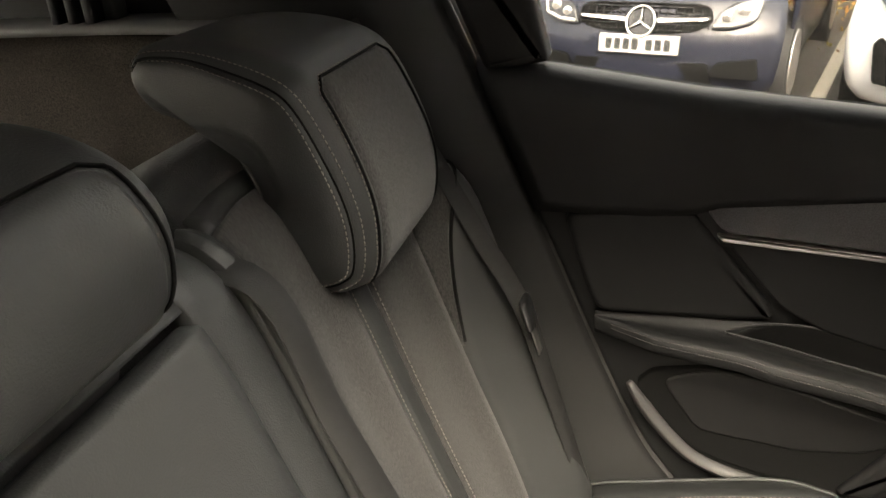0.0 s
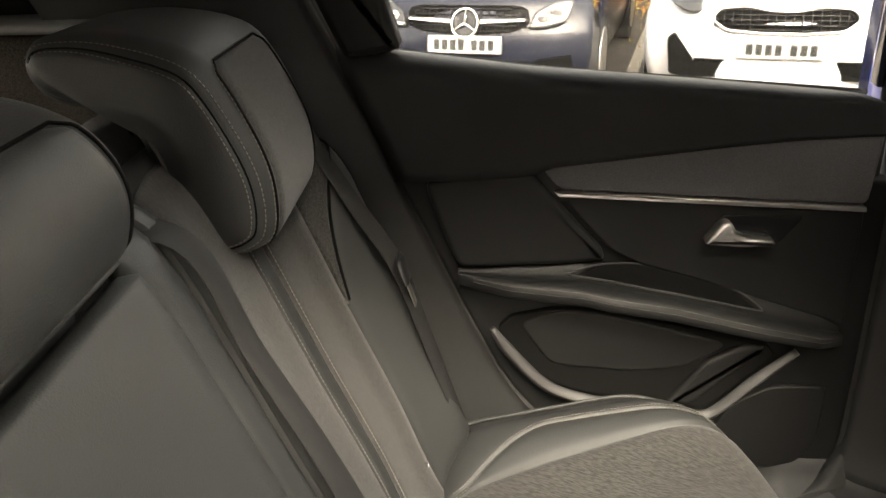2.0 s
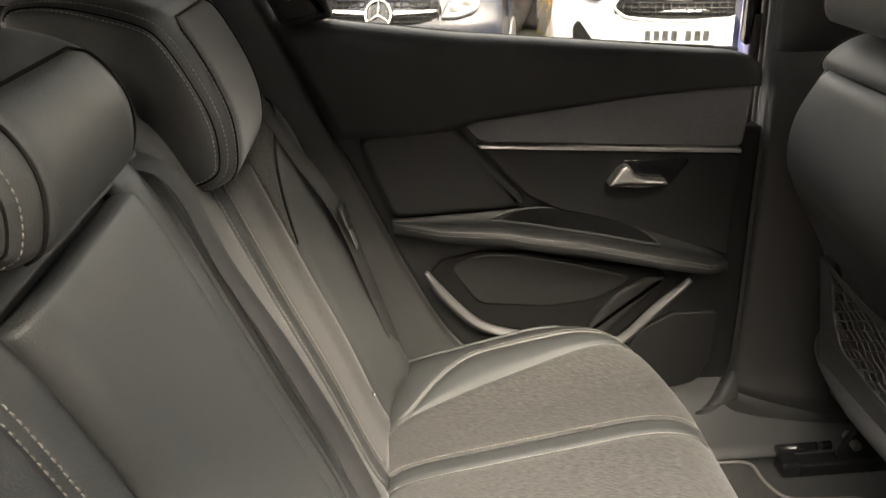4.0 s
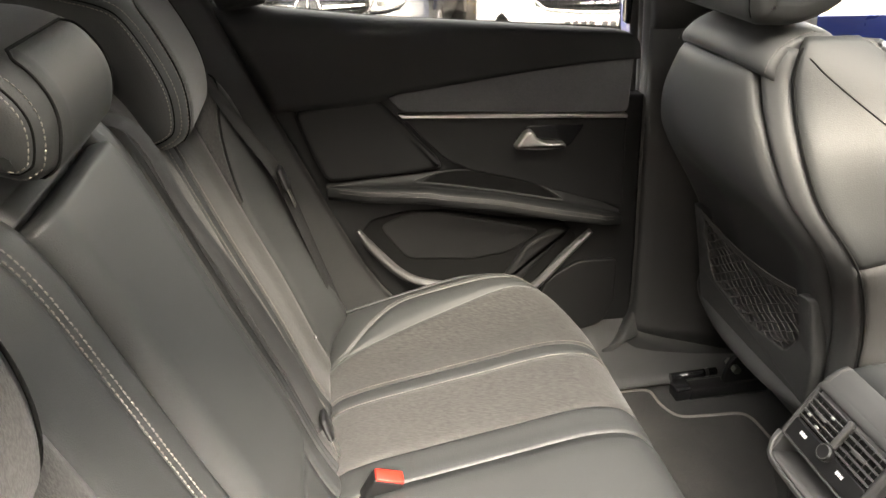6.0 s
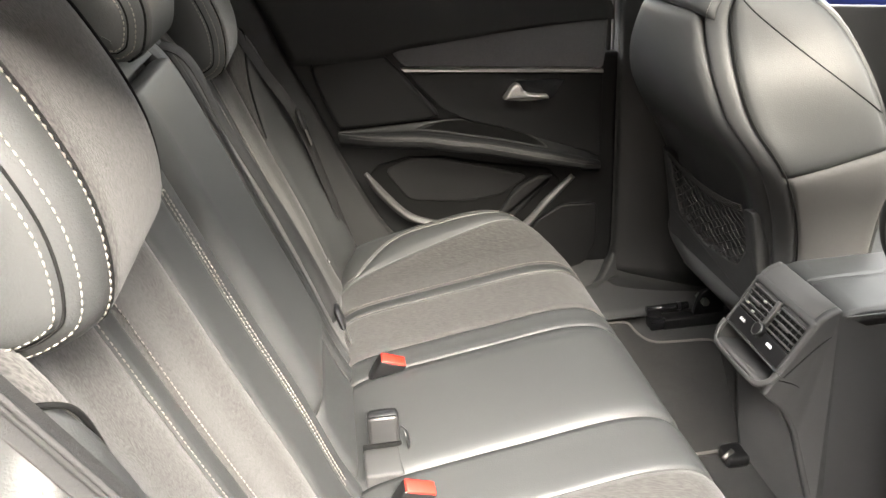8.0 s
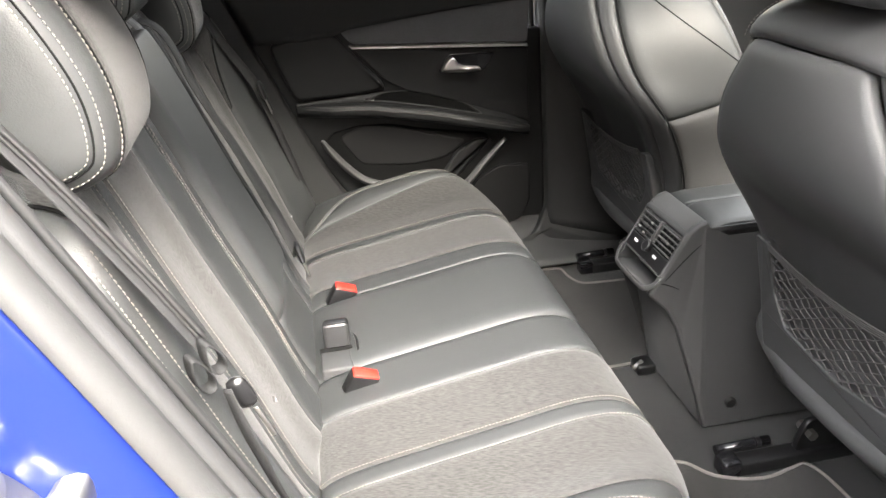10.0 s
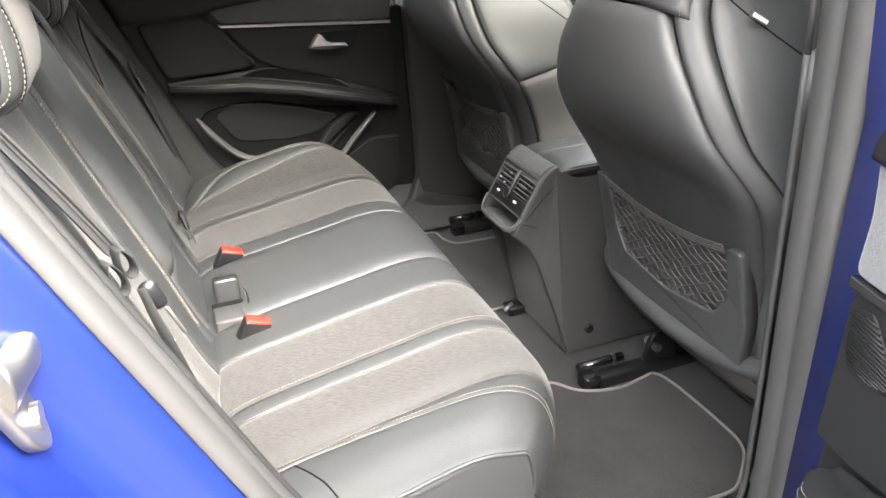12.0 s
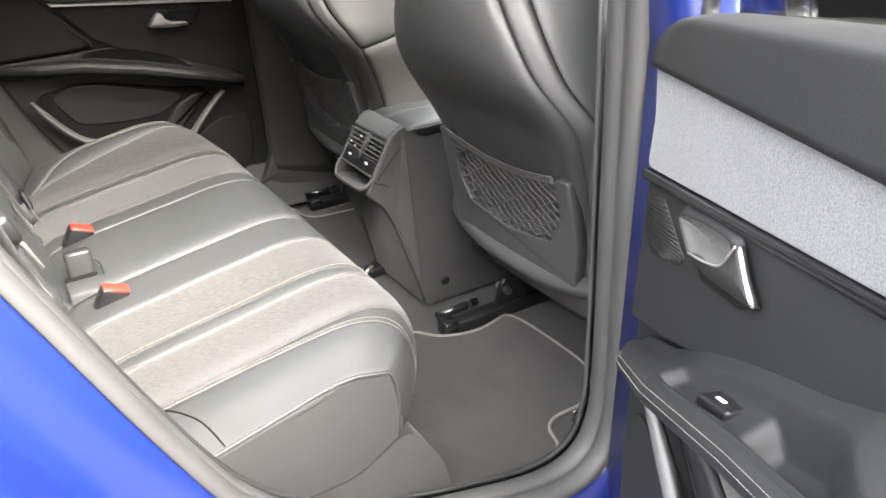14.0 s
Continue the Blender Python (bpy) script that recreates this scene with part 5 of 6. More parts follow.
mesh_part("vent_bezel", *shell(bezel, FRAME_U, np.linspace(0, 1, len(outer) + 1), 0.0015, out=-1), PLASTIC_GREY, console, "satin grey-black vent surround")
mesh_part("vent_well", *plate(soften([(-0.076, -0.026), (-0.076, 0.056), (0.076, 0.056), (0.076, -0.026)], 0.004), PF, -0.004, 0.0005, 0.0005), SEAM_AND_SHADE, console)
for a0, a1, lean in ((-0.0735, -0.006, 4), (0.006, 0.0735, 38)):
    vent = mesh_part("vent", *plate(soften([(a0, 0.004), (a0, 0.054), (a1, 0.054), (a1, 0.004)], 0.003), PF, 0.0, 0.0012, 0.0004), SEAM_AND_SHADE, console, "black air vent")
    for k in range(5):
        at = FACE @ Matrix.Translation((-0.0042, 0, 0.0090 + 0.0098 * k)) @ Matrix.Rotation(radians(lean), 4, "Y")
        mesh_part("slat", *moved(box((-0.0035, a0 + 0.001, -0.0011), (0.0035, a1 - 0.001, 0.0011), 0.0006), at), BEZEL, vent)
    for k in range(4):
        a = a0 + 0.0135 + 0.0135 * k
        mesh_part("fin", *moved(box((-0.0018, a - 0.0007, 0.005), (-0.0004, a + 0.0007, 0.053), 0.0), FACE), PLASTIC_GREY, vent, smooth=False)
    c = (a0 + a1) / 2
    mesh_part("slider", *moved(box((-0.0115, c - 0.012, 0.0262), (-0.006, c + 0.012, 0.0318), 0.0015), FACE), BEZEL, vent)
    if lean > 10:
        # chrome blocks stand for the glints and knobs on the tilted slats
        for o, z in ((-0.014, 0.0390), (0.004, 0.0300), (0.018, 0.0190), (-0.004, 0.0140)):
            mesh_part("catch", *moved(box((-0.0100, c + o - 0.0030, z - 0.0018), (-0.0060, c + o + 0.0030, z + 0.0018), 0.001), FACE), CHROME, vent, "small chrome catch of a slat")
mesh_part("centre_bar", *moved(box((-0.0098, -0.0045, 0.003), (0.0, 0.0045, 0.0545), 0.002), FACE), BEZEL, console)
mesh_part("control_strip", *plate(soften([(-0.0745, -0.026), (-0.0745, 0.0035), (0.0745, 0.0035), (0.0745, -0.026)], 0.003), PF, 0.0, 0.0055, 0.0015), SATIN, console)
knob = mesh_part("fan_knob", *moved(sweep([(-0.004, 0.0, 0.0), (-0.013, 0.0, 0.0), (-0.0145, 0.0, 0.0)], circle(0.0125, 28), (0, 0, 1), scale=[1.0, 0.97, 0.85]), FACE), SATIN, console, "round fan knob", smooth=False)
mesh_part("knob_ring", *moved(sweep([(-0.0142, 0.0098 * math.cos(t), 0.0098 * math.sin(t)) for t in np.linspace(0, 2 * math.pi, 28)], circle(0.0009, 6), (1, 0, 0)), FACE), BEZEL, knob)
for a in (0.046, -0.034):
    for k in range(3):
        mesh_part("print_mark", *moved(box((-0.0062, a + 0.0048 * k - 0.0065, -0.0105), (-0.0052, a + 0.0048 * k - 0.0030, -0.0055), 0.0), FACE), WHITE_MARK, console, smooth=False)
# lip of the open tray
lip = spline([(0.0820, -0.029, 0.004), (0.0790, -0.047, 0.007), (0.0660, -0.062, 0.010), (0.048, -0.0665, 0.011), (0.0, -0.0675, 0.0115), (-0.048, -0.0665, 0.011), (-0.0660, -0.062, 0.010), (-0.0790, -0.047, 0.007), (-0.0820, -0.029, 0.004)], 50)
mesh_part("tray_lip", *sweep([PF(*q) for q in lip], band(0.010, 0.0042), (1, 0, 0)), BEZEL, console, "thin grey lip of the open tray")

# ---- belts and buckles ----
def webbing_belt(label, path, normals, width=0.047):
    b = thing("seat_belt", path[-1], label, "seat belt", "rear seat belts")
    p = spline(path, 40)
    u = spline(normals, 40)
    mesh_part("webbing", *sweep(p, band(width, 0.0022), u), WEBBING, b)
    return b


def guide(b, at, tilt):
    m = Matrix.Translation(at) @ Matrix.Rotation(radians(tilt), 4, "Y")
    mesh_part("belt_tongue", *moved(box((-0.005, -0.017, -0.026), (0.006, 0.017, 0.016), 0.0055), m), SATIN, b, "black plastic belt tongue")
    mesh_part("tongue_blade", *moved(box((-0.001, -0.009, -0.062), (0.0015, 0.009, -0.024), 0.001), m), STEEL, b, "bright steel tongue blade")


belt = webbing_belt("black webbing seat belt hanging beside the rear seat", [(-0.405, 0.590, 1.400), (-0.355, 0.586, 1.318), (-0.304, 0.582, 1.232), (-0.262, 0.582, 1.154), (-0.210, 0.583, 1.060), (-0.172, 0.590, 0.930), (-0.120, 0.610, 0.735)], [(0.8, -0.45, 0.4), (0.8, -0.45, 0.4), (0.8, -0.5, 0.4), (0.75, -0.6, 0.35), (0.7, -0.65, 0.3), (0.8, -0.5, 0.25), (0.8, -0.4, 0.3)], 0.026)
guide(belt, (-0.204, 0.577, 1.062), -16)
belt = webbing_belt("black webbing seat belt with folded slack beside the rear seat", [(-0.42, -0.58, 1.42), (-0.325, -0.612, 1.306), (-0.262, -0.618, 1.20), (-0.222, -0.622, 1.125)], [(0.75, -0.2, 0.65)] * 4, 0.026)
for o in (-0.008, 0.002, 0.009):
    mesh_part("belt_edge", *sweep([(x + o * 0.6, y - abs(o) * 0.2 - 0.003, z + o * 0.3 + 0.002) for x, y, z in spline([(-0.42, -0.58, 1.42), (-0.325, -0.612, 1.306), (-0.262, -0.618, 1.20), (-0.222, -0.622, 1.125)], 30)], circle(0.0022, 6), (0, -1, 0)), WEBBING, belt)
mesh_part("lower_webbing", *sweep(spline([(-0.203, -0.656, 1.095), (-0.195, -0.660, 1.059), (-0.184, -0.660, 1.014), (-0.174, -0.660, 0.976), (-0.160, -0.660, 0.940)], 24), band(0.014, 0.002), (-0.45, -0.85, -0.30), scale=list(np.interp(np.linspace(0, 1, 24), (0, 0.35, 1), (0.7, 1.0, 0.5)))), WEBBING, belt)
axis = np.array((0.55, -0.83, -0.12))
ez = np.array((-0.42, 0.10, 0.90))
ez = ez - axis * ez.dot(axis)
ez /= np.linalg.norm(ez)
ex = np.cross(ez, axis)
turn = np.linspace(0, 2 * math.pi, 30)
for cx, cz, w, hgt in ((-0.0080, -0.002, 0.0070, 0.021), (0.0080, 0.006, 0.0066, 0.018)):
    ear = [tuple(np.array((-0.219, -0.636, 1.108)) + ex * (cx + w * math.cos(t) * (1.0 - 0.35 * math.sin(t))) + ez * (cz + hgt * math.sin(t))) for t in turn]
    mesh_part("slack_fold", *sweep(ear, band(0.015, 0.0020), np.array([ex * math.cos(t) + ez * math.sin(t) for t in turn])), WEBBING, belt, "folded slack of the webbing")
m = Matrix.Translation((-0.196, -0.630, 1.074)) @ Matrix.Rotation(radians(-20), 4, "Y")
mesh_part("belt_tongue", *moved(box((-0.009, -0.009, -0.017), (0.010, 0.004, 0.017), 0.0075), m), SATIN, belt, "black plastic belt tongue")
mesh_part("tongue_blade", *moved(box((0.004, -0.013, -0.050), (0.0085, -0.011, -0.014), 0.001), m), STEEL, belt, "bright steel tongue blade")
belt = webbing_belt("black webbing middle seat belt along the backrest split", [back(0.233, 0.98, 0.004), (-0.352, 0.233, 1.270), (-0.300, 0.231, 1.150), (-0.247, 0.228, 1.030), (-0.200, 0.221, 0.910), (-0.162, 0.207, 0.805)], [(0.94, -0.1, 0.34), (0.94, -0.15, 0.34), (0.94, -0.2, 0.34), (0.9, -0.35, 0.33), (0.8, -0.55, 0.3), (0.75, -0.6, 0.3)], 0.030)
guide(belt, (-0.160, 0.203, 0.815), -14)


def buckle(label, at, yaw):
    b = thing("belt_buckle", at, label, "belt buckle", "belt buckles")
    m = Matrix.Translation(at) @ Matrix.Rotation(radians(yaw), 4, "Z") @ Matrix.Rotation(radians(24), 4, "Y") @ Matrix.Rotation(radians(14), 4, "X")
    mesh_part("housing", *moved(box((-0.0245, -0.012, -0.055), (0.0245, 0.012, 0.006), 0.004), m), SATIN, b)
    mesh_part("release_button", *moved(box((-0.0225, -0.0105, 0.002), (0.0225, 0.0105, 0.0085), 0.0022), m), RED, b, "red release button")
    mesh_part("tongue_slot", *moved(box((-0.015, 0.0098, 0.0030), (0.015, 0.0118, 0.0070), 0.0006), m), SEAM_AND_SHADE, b, "dark tongue slot", smooth=False)
    return b


buckle("red-buttoned belt buckle in the rear seat", (-0.078, 0.155, 0.738), 8)
buckle("red-buttoned belt buckle in the rear seat", (-0.070, -0.152, 0.736), 8)
RECEIVER = shader("receiver_black", (0.024, 0.024, 0.0245), 0.35, spec=0.5, wear=0.1)
spare = thing("belt_receiver", (-0.13, -0.06, 0.74), "matt black middle belt receiver standing in its tray", "belt receiver")
m = Matrix.Translation((-0.107, -0.032, 0.742)) @ Matrix.Rotation(radians(-91), 4, "Z") @ Matrix.Rotation(radians(3), 4, "Y")
mesh_part("receiver_body", *moved(box((-0.018, -0.0235, -0.050), (0.004, 0.0235, 0.034), 0.007), m), SATIN, spare)
mesh_part("receiver_cap", *moved(box((0.001, -0.0215, -0.036), (0.0065, 0.0215, 0.033), 0.005), m), RECEIVER, spare, "flat satin black cap")
mesh_part("receiver_strap", *sweep(spline([(-0.080, -0.030, 0.748), (-0.074, -0.040, 0.744), (-0.072, -0.050, 0.725), (-0.070, -0.052, 0.700)], 14), band(0.010, 0.002), (0.9, -0.3, 0.3)), SATIN, spare)
slot = thing("buckle_tray", (-0.13, -0.11, 0.70), "black plastic buckle tray at the seat bight", "tray")
mesh_part("tray_body", *box((-0.140, -0.100, 0.66), (-0.084, -0.040, 0.7225), 0.005), PLASTIC_GREY, slot)
mesh_part("tray_edge", *box((-0.140, -0.041, 0.66), (-0.082, -0.0375, 0.728), 0.001), SEAM_AND_SHADE, slot)

# ---- floor mats ----
def floor_mat(label, outline, z):
    mat = thing("floor_mat", (outline[0][0], outline[0][1], z), label, "floor mat", "rear floor mats")
    ring = spline(outline, 90, True)
    mesh_part("mat_surface", *plate(ring, lambda a, b, h: (a, b, z + h + 0.004 * math.sin(9 * a) * math.sin(7 * b)), 0.0, 0.006, 0.003), MATCLOTH, mat)
    edge = [(p[0], p[1], z + 0.0065 + 0.004 * math.sin(9 * p[0]) * math.sin(7 * p[1])) for p in inset(ring, 0.005)]
    mesh_part("binding", *sweep(edge + edge[:1], circle(0.0035, 6)), THREAD_DIM, mat, "grey bound edge")
    mesh_part("stitching", *stitches([(p[0], p[1], p[2] + 0.003) for p in edge + edge[:1]], 0.007, 0.005, 0.001), THREAD, mat, kind="stuff")
    return mat


floor_mat("charcoal velour floor mat with a stitched pale edge", [(0.25, -0.20), (0.42, -0.185), (0.50, -0.195), (0.545, -0.245), (0.62, -0.268), (0.685, -0.255), (0.72, -0.25), (0.74, -0.30), (0.745, -0.45), (0.735, -0.52), (0.69, -0.57), (0.645, -0.600), (0.580, -0.602), (0.553, -0.622), (0.540, -0.660), (0.500, -0.688), (0.44, -0.690), (0.34, -0.66), (0.25, -0.6)], 0.453)
floor_mat("charcoal velour floor mat with a stitched pale edge", [(0.25, 0.14), (0.42, 0.13), (0.56, 0.13), (0.68, 0.15), (0.73, 0.24), (0.73, 0.42), (0.715, 0.50), (0.64, 0.512), (0.575, 0.520), (0.553, 0.56), (0.545, 0.61), (0.50, 0.622), (0.42, 0.615), (0.25, 0.58)], 0.453)

hook = thing("mat_hook", (0.612, -0.628, 0.453), "small black plastic hook beside the floor mat", "hook")
mesh_part("hook_foot", *box((0.600, -0.640, 0.452), (0.628, -0.618, 0.462), 0.003), SATIN, hook)
mesh_part("hook_pin", *sweep(spline([(0.614, -0.630, 0.460), (0.614, -0.629, 0.474), (0.606, -0.627, 0.480), (0.598, -0.625, 0.476)], 12), circle(0.0045, 8), (0, 1, 0)), GLOSS, hook)

# ---- outside: the car park ----
def asphalt_material():
    m = shader("asphalt", (0.055, 0.050, 0.043), 0.85, spec=0.3, grain=0.8, grain_scale=60, fine=0.5, wear=0.3, wear_scale=0.7)
    return m


ASPHALT = asphalt_material()
LINE = shader("road_paint", (0.36, 0.33, 0.27), 0.7, fine=0.3, grain_scale=40)
CAR_BLUE = shader("car_blue_grey", (0.011, 0.0125, 0.021), 0.30, spec=0.3, coat=0.25, wear=0.08)
CAR_WHITE = shader("car_white", (0.56, 0.565, 0.57), 0.3, coat=0.6, wear=0.03)
TYRE = shader("tyre", (0.015, 0.015, 0.015), 0.8)
LAMP_CLEAR = shader("lamp_lens", (0.030, 0.031, 0.034), 0.12, metal=0.0, wear=0.3, wear_scale=30)
PLATE_WHITE = shader("plate_white", (0.40, 0.40, 0.39), 0.45)
PLATE_MARK = shader("plate_mark", (0.02, 0.02, 0.02), 0.5)
WOOD = shader("weathered_wood", (0.24, 0.20, 0.15), 0.85, grain=0.5, grain_scale=40, stretch=(1, 10, 10), fine=0.3)


def leaf_material():
    m = bpy.data.materials.new("autumn_leaf")
    m.use_nodes = True
    n, l = m.node_tree.nodes, m.node_tree.links
    b = n["Principled BSDF"]
    b.inputs["Roughness"].default_value = 0.7
    g = n.new("ShaderNodeNewGeometry")
    r = n.new("ShaderNodeValToRGB")
    e = r.color_ramp.elements
    e[0].color, e[1].color = (0.10, 0.035, 0.008, 1), (0.42, 0.27, 0.03, 1)
    for pos, c in ((0.25, (0.24, 0.08, 0.012, 1)), (0.5, (0.38, 0.17, 0.018, 1)), (0.8, (0.16, 0.14, 0.025, 1))):
        k = e.new(pos)
        k.color = c
    l.new(g.outputs["Random Per Island"], r.inputs[0])
    l.new(r.outputs[0], b.inputs["Base Color"])
    return m


LEAF = leaf_material()
ground = mesh_part("ground", *shell(lambda u, v: (-300 + 600 * u, -300 + 600 * v, 0.0), np.linspace(0, 1, 4), np.linspace(0, 1, 4), 0.2, out=1), ASPHALT, None, smooth=False)
tagged(ground, "damp worn asphalt of a car park", "ground", kind="structure")

YAW = radians(15)
AX = np.array((math.sin(YAW), math.cos(YAW), 0.0))   # from a parked car's nose to its tail
SX = np.array((math.cos(YAW), -math.sin(YAW), 0.0))  # across it


for k in (-1, 0, 1, 2):
    x0 = 0.93 + 2.55 * k
    line = mesh_part("bay_line", *moved(box((-0.05, 0, 0.002), (0.05, 4.6, 0.006), 0.0), Matrix.Translation((x0, 5.2, 0)) @ Matrix.Rotation(-YAW, 4, "Z")), LINE, None, smooth=False)
    tagged(line, "worn white painted bay line", "bay line", "bay lines", kind="structure")


def parked_car(label, nose, paint, plate_tone, width, grille, hood):
    """A parked car seen from its nose: nose is the middle of its front bumper on the ground."""
    c = thing("parked_car", (nose[0], nose[1], 0), label, "car", "parked cars")
    at = lambda a, b, h: tuple(np.array((nose[0], nose[1], 0.0)) + SX * a + AX * b + np.array((0, 0, h)))
    half = width / 2
    # nose and bonnet: stations from the sill upwards and back; each (height, setback at the middle, setback at the corner, half width)
    st = [(0.20, 0.05, 0.28, 0.86), (0.30, 0.01, 0.22, 0.95), (0.42, 0.0, 0.18, 0.985), (0.55, 0.0, 0.17, 1.0), (0.66, 0.03, 0.20, 1.0), (0.76, 0.07, 0.26, 0.985), (0.84, 0.13, 0.34, 0.96), (hood, 0.30, 0.50, 0.92), (hood + 0.08, 0.75, 0.85, 0.88), (hood + 0.13, 1.10, 1.12, 0.86)]
    st = spline(st, 34)

    def body(u, v):
        i = v * (len(st) - 1)
        k = min(int(i), len(st) - 2)
        h, m, e, w = st[k] + (st[k + 1] - st[k]) * (i - k)
        t = 2 * u - 1
        return at(half * w * t, m + (e - m) * abs(t) ** 3, h)

    mesh_part("nose", *shell(body, np.linspace(0, 1, 41), np.linspace(0, 1, 34), 0.02, out=1), paint, c, "glossy painted bumper and bonnet")
    for sgn in (-1, 1):
        def flank(u, v):
            y = 0.18 + 4.1 * u
            z = 0.22 + 0.74 * v
            return at(sgn * half * (1.0 - 0.10 * (1 - v) ** 3 - 0.06 * v ** 3), y, z)
        mesh_part("flank", *shell(flank, np.linspace(0.10, 1, 24), np.linspace(0, 1, 10), 0.02, out=-sgn), paint, c)
        for y in (0.80, 3.35):
            w = mesh_part("wheel", *sweep([at(sgn * (half - 0.20), y, 0.33), at(sgn * (half + 0.004), y, 0.33)], circle(0.33, 28), (0, 0, 1)), TYRE, c, "black tyre")
            mesh_part("rim", *sweep([at(sgn * (half - 0.02), y, 0.33), at(sgn * (half + 0.012), y, 0.33)], circle(0.22, 20), (0, 0, 1)), CHROME, w)
    mesh_part("cabin", *shell(lambda u, v: at(half * 0.86 * (2 * u - 1) * (1 - 0.12 * math.sin(math.pi * v)), 1.05 + 3.0 * v, hood + 0.10 + 0.46 * math.sin(math.pi * min(1, v * 1.1 + 0.03)) ** 0.5 - 0.05 * abs(2 * u - 1) ** 4), np.linspace(0, 1, 14), np.linspace(0, 1, 22), 0.03, out=1), GLOSS, c, "dark glazed cabin")
    F = lambda a, b, h: at(a, 0.0 - h + 0.10 * (abs(a) / half) ** 3 + st_x(b), b)

    def st_x(z):
        return float(np.interp(z, st[:, 0], st[:, 1]))
    g = mesh_part("grille", *plate(soften(grille, 0.03), F, -0.02, 0.008, 0.006), SEAM_AND_SHADE, c, "black mesh grille")
    xs = [p[0] for p in grille]
    zs = [p[1] for p in grille]
    rods = []
    for k in range(17):
        a = min(xs) + (max(xs) - min(xs)) * (k + 0.5) / 17
        span = 0.86
        zc, zh = (max(zs) + min(zs)) / 2, (max(zs) - min(zs)) / 2 * (1 - 0.35 * (abs(a) / max(xs)) ** 2)
        rods.append(sweep([F(a, zc - zh * span, 0.012), F(a, zc, 0.014), F(a, zc + zh * span, 0.012)], circle(0.005, 5), (1, 0, 0)))
    for k in range(5):
        z = min(zs) + (max(zs) - min(zs)) * (k + 0.7) / 5.4
        lim = max(xs) * (0.95 - 0.25 * abs(k - 2) / 2)
        rods.append(sweep([F(a, z, 0.012) for a in np.linspace(-lim, lim, 9)], circle(0.005, 5), (0, 0, 1)))
    mesh_part("grille_mesh", *merge(*rods), SATIN, g, kind="stuff")
    mesh_part("number_plate", *plate(soften([(-0.25, plate_tone), (-0.25, plate_tone + 0.108), (0.25, plate_tone + 0.108), (0.25, plate_tone)], 0.006), F, 0.0, 0.030, 0.003), PLATE_WHITE, c, "white number plate")
    bars = c.children[-1]
    for k in range(7):
        a = -0.205 + 0.056 * k + (0.032 if k > 3 else 0.0)
        mesh_part("plate_bar", *plate(soften([(a, plate_tone + 0.022), (a, plate_tone + 0.086), (a + 0.038, plate_tone + 0.086), (a + 0.038, plate_tone + 0.022)], 0.004), F, 0.028, 0.032, 0.001), PLATE_MARK, bars, smooth=False)
    return c, F, at


GR = [(-0.428, 0.690), (-0.401, 0.775), (-0.321, 0.795), (0.321, 0.795), (0.401, 0.775), (0.428, 0.690), (0.321, 0.640), (0.161, 0.622), (-0.161, 0.622), (-0.321, 0.640)]
car, F, at = parked_car("dark blue hatchback parked nose-on with a broad grille", (-0.20, 4.72), CAR_BLUE, 0.505, 1.62, GR, 0.90)
mesh_part("badge_ring", *sweep([F(0.088 * math.cos(t), 0.692 + 0.088 * math.sin(t), 0.035) for t in np.linspace(0, 2 * math.pi, 40)], circle(0.0075, 8), (0, 1, 0)), CHROME, car, "round chrome badge")
for k in range(3):
    t = math.pi / 2 + 2 * math.pi / 3 * k
    mesh_part("badge_spoke", *sweep([F(0, 0.692, 0.035), F(0.084 * math.cos(t), 0.692 + 0.084 * math.sin(t), 0.035)], circle(0.008, 6), (0, 1, 0), scale=[1.2, 0.4]), CHROME, car)
mesh_part("badge_disc", *plate([(0.082 * math.cos(t), 0.692 + 0.082 * math.sin(t)) for t in np.linspace(0, 2 * math.pi, 30, endpoint=False)], F, 0.0, 0.018, 0.003), GLOSS, car)
for sgn in (-1, 1):
    mesh_part("grille_bar", *plate(soften([(sgn * 0.10, 0.688), (sgn * 0.392, 0.706), (sgn * 0.396, 0.722), (sgn * 0.10, 0.714)], 0.006), F, 0.0, 0.030, 0.004), CHROME, car, "satin chrome grille bar")
    lamp = mesh_part("headlamp", *plate(soften([(sgn * 0.409, 0.655), (sgn * 0.452, 0.760), (sgn * 0.574, 0.825), (sgn * 0.696, 0.835), (sgn * 0.661, 0.70), (sgn * 0.539, 0.660)], 0.03), lambda a, b, h: F(a, b, h + 0.10 * max(0, abs(a) - 0.39) ** 2), -0.03, 0.016, 0.010), LAMP_CLEAR, car, "clear headlamp")
    for ax, bz, rad in ((0.500, 0.730, 0.032), (0.585, 0.762, 0.036)):
        mesh_part("projector", *sweep([F(sgn * ax, bz, 0.012), F(sgn * ax, bz, 0.026), F(sgn * ax, bz, 0.030)], circle(rad, 16), (0, 0, 1), scale=[1.0, 0.9, 0.3]), CHROME, lamp, "bright round projector")
    mesh_part("light_bar", *sweep([F(sgn * a, b, 0.024) for a, b in ((0.435, 0.680), (0.54, 0.685), (0.645, 0.720), (0.67, 0.80))], circle(0.010, 6), (0, 1, 0)), PLATE_WHITE, lamp)
    mesh_part("lower_intake", *plate(soften([(sgn * 0.435, 0.385), (sgn * 0.470, 0.47), (sgn * 0.696, 0.50), (sgn * 0.713, 0.37)], 0.02), lambda a, b, h: F(a, b, h + 0.02), -0.02, 0.010, 0.004), SEAM_AND_SHADE, car, "black lower intake")
mesh_part("centre_intake", *plate(soften([(-0.46, 0.30), (-0.42, 0.46), (0.42, 0.46), (0.46, 0.30)], 0.02), F, -0.02, 0.008, 0.004), SEAM_AND_SHADE, car)

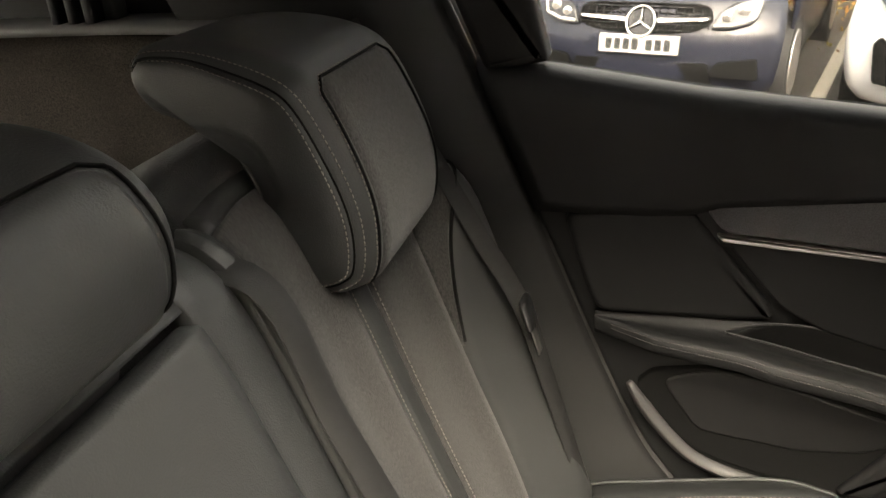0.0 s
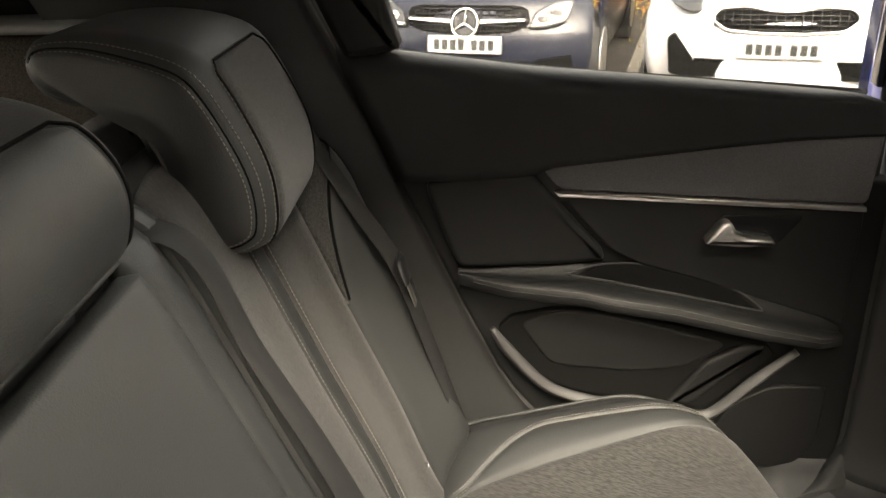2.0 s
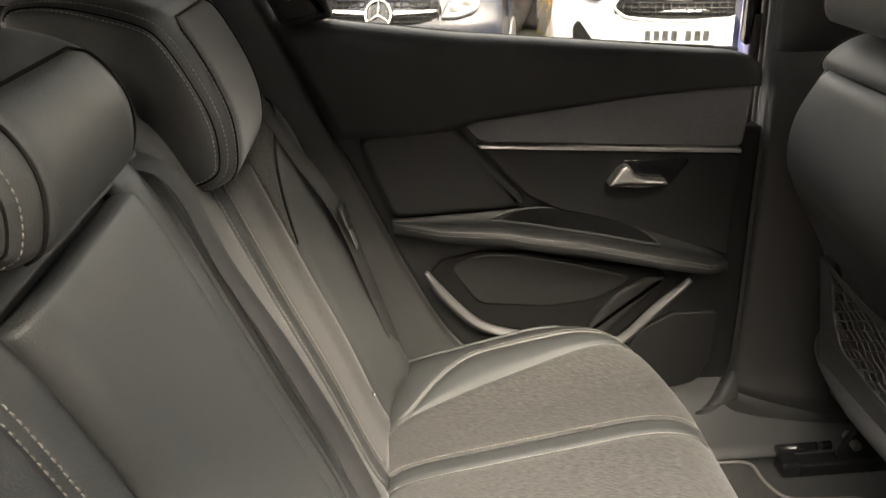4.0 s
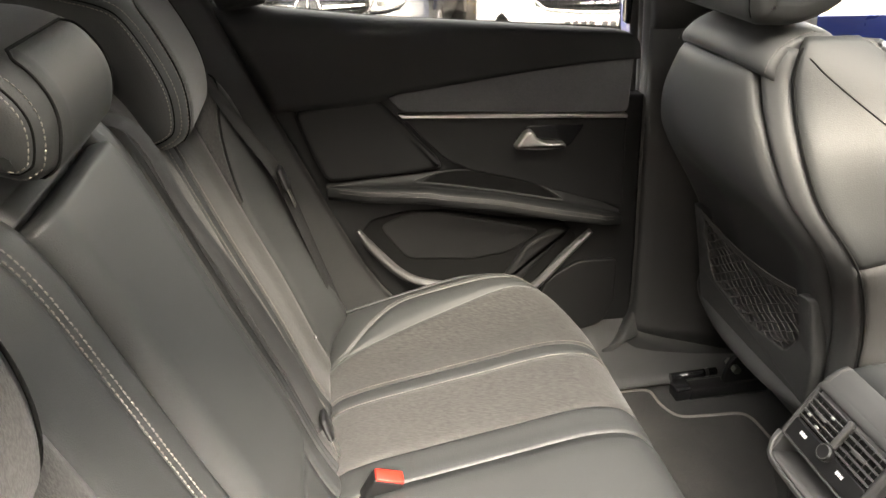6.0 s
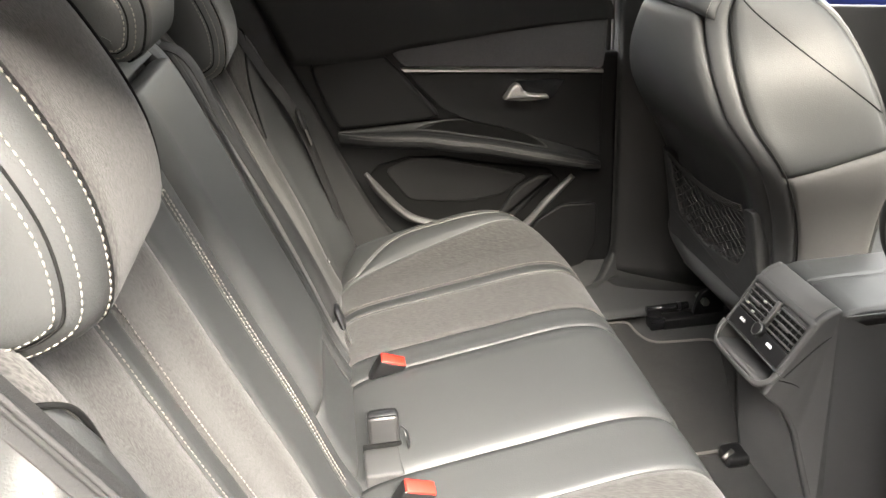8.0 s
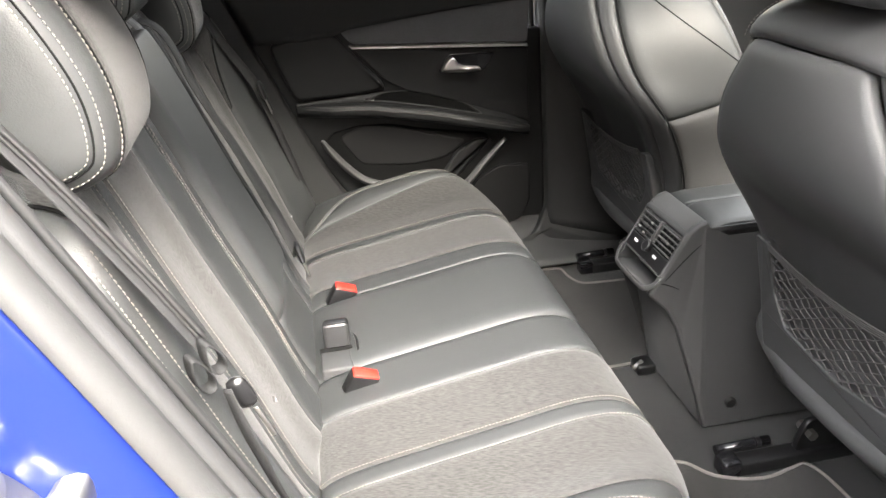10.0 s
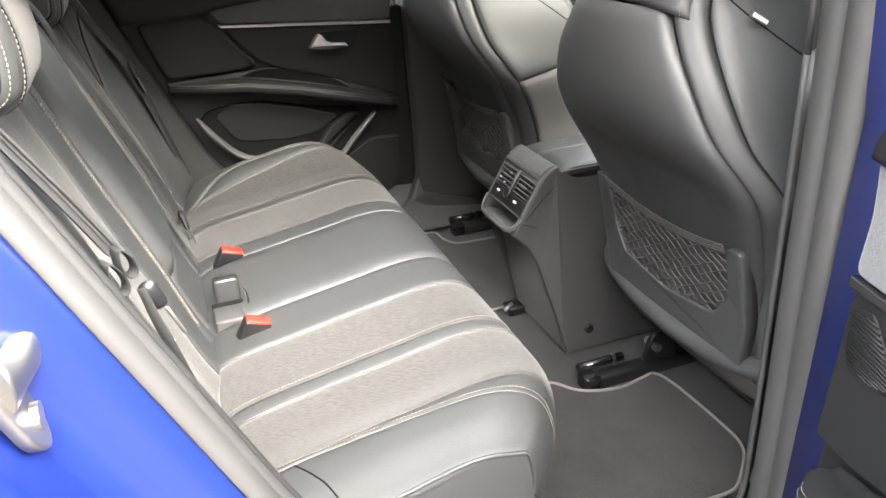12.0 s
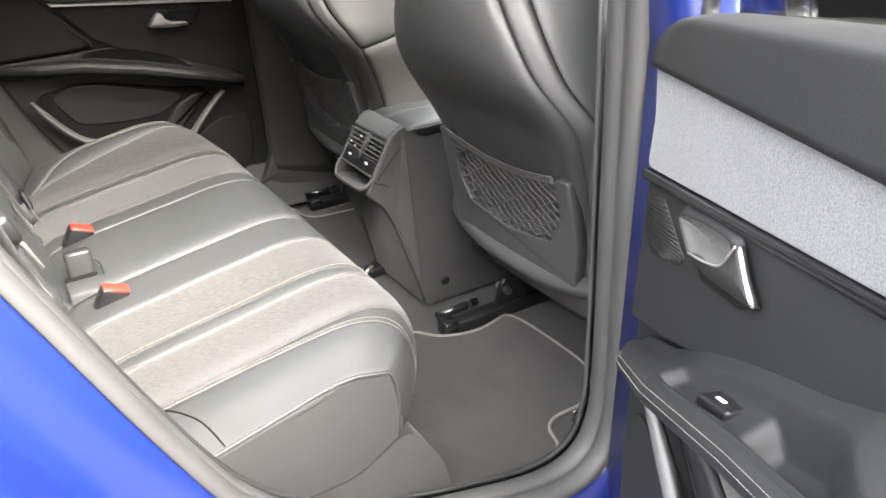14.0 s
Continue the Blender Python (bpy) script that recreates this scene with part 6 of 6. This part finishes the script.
GR2 = [(-0.426, 0.70), (-0.380, 0.760), (-0.213, 0.772), (-0.076, 0.745), (0.076, 0.745), (0.213, 0.772), (0.380, 0.760), (0.426, 0.70), (0.334, 0.635), (0.114, 0.620), (-0.114, 0.620), (-0.334, 0.635)]
car, F, at = parked_car("white crossover parked nose-on with a wide slim grille", (1.75, 4.45), CAR_WHITE, 0.475, 1.66, GR2, 0.94)
rim = [F(a, b, 0.014) for a, b in soften(GR2, 0.03)]
mesh_part("grille_rim", *sweep(rim + rim[:1], circle(0.010, 6), (0, 1, 0)), CHROME, car, "chrome grille rim")
mesh_part("badge", *plate([(0.065 * math.cos(t), 0.835 + 0.032 * math.sin(t)) for t in np.linspace(0, 2 * math.pi, 24, endpoint=False)], lambda a, b, h: F(a, b, h), -0.02, 0.012, 0.004), CHROME, car, "oval badge")
for sgn in (-1, 1):
    mesh_part("headlamp", *plate(soften([(sgn * 0.476, 0.74), (sgn * 0.493, 0.83), (sgn * 0.629, 0.90), (sgn * 0.714, 0.90), (sgn * 0.680, 0.79), (sgn * 0.578, 0.735)], 0.03), lambda a, b, h: F(a, b, h + 0.02), -0.03, 0.016, 0.010), LAMP_CLEAR, car, "clear headlamp")
    mesh_part("side_intake", *plate(soften([(sgn * 0.541, 0.34), (sgn * 0.508, 0.45), (sgn * 0.640, 0.62), (sgn * 0.681, 0.58), (sgn * 0.656, 0.36)], 0.02), lambda a, b, h: F(a, b, h + 0.03), -0.02, 0.010, 0.004), SEAM_AND_SHADE, car, "black fog lamp recess")
mesh_part("lower_intake", *plate(soften([(-0.56, 0.34), (-0.50, 0.458), (0.50, 0.458), (0.56, 0.34)], 0.02), F, -0.02, 0.010, 0.004), SEAM_AND_SHADE, car, "black lower intake")

# dark car further back, fence, hedge, fallen leaves
fence = thing("rail_fence", (0, 9.6, 0), "low weathered wooden rail fence", "fence")
for k in range(-6, 9):
    mesh_part("post", *box((k * 1.5 - 0.06, 9.55, 0.0), (k * 1.5 + 0.06, 9.67, 0.62), 0.01), WOOD, fence)
mesh_part("rail", *box((-9.2, 9.48, 0.42), (12.2, 9.56, 0.56), 0.012), WOOD, fence)

rng = random.Random(7)


def leaf_cloud(count, where, size):
    verts, faces = [], []
    for _ in range(count):
        c = Vector(where())
        s = size * rng.uniform(0.6, 1.3)
        r = Euler((rng.uniform(0, 6.3), rng.uniform(0, 6.3), rng.uniform(0, 6.3))).to_matrix()
        k = len(verts)
        for a, b, h in ((-0.5, 0, 0), (0, 0.32, 0.08), (0.5, 0, 0), (0, -0.32, 0.08)):
            verts.append(tuple(c + r @ Vector((a * s, b * s, h * s))))
        faces.append((k, k + 1, k + 2))
        faces.append((k, k + 2, k + 3))
    return verts, faces


hedge = thing("hedge", (0, 11, 0), "dense beech hedge in yellow and rust autumn leaf", "hedge")
twigs = []
for _ in range(160):
    x, y = rng.uniform(-9, 12), rng.uniform(10.4, 11.6)
    p = [(x, y, 0)]
    for q in range(3):
        p.append((p[-1][0] + rng.uniform(-0.2, 0.2), p[-1][1] + rng.uniform(-0.2, 0.2), p[-1][2] + rng.uniform(0.5, 0.9)))
    twigs.append(sweep(p, circle(0.02, 5), (1, 0, 0), scale=[1, 0.7, 0.45, 0.2]))
mesh_part("stems", *merge(*twigs), WOOD, hedge, kind="stuff")
mesh_part("leaves", *leaf_cloud(30000, lambda: (rng.uniform(-9.5, 12.5), 11.0 + rng.gauss(0, 0.42), 0.05 + 2.6 * rng.random() ** 0.9), 0.11), LEAF, hedge, kind="stuff")
litter = mesh_part("fallen_leaves", *leaf_cloud(4500, lambda: (rng.uniform(-6, 9), 10.4 - abs(rng.gauss(0, 1.1)), rng.uniform(0.005, 0.03)), 0.055), LEAF)
tagged(litter, "drifts of fallen yellow and brown leaves", "fallen leaves", kind="stuff")

# ---- unseen added wall behind the camera: closes the car park, blocks low sky ----
sky_block = mesh_part("wall_near", *box((-14, -8.2, 0.0), (14, -7.9, 6.4), 0.0), shader("dark_brick", (0.11, 0.075, 0.06), 0.9, grain=0.4, grain_scale=60, fine=0.3), None, smooth=False)
tagged(sky_block, "unseen dark brick wall added to block low sky light", "wall", kind="structure")
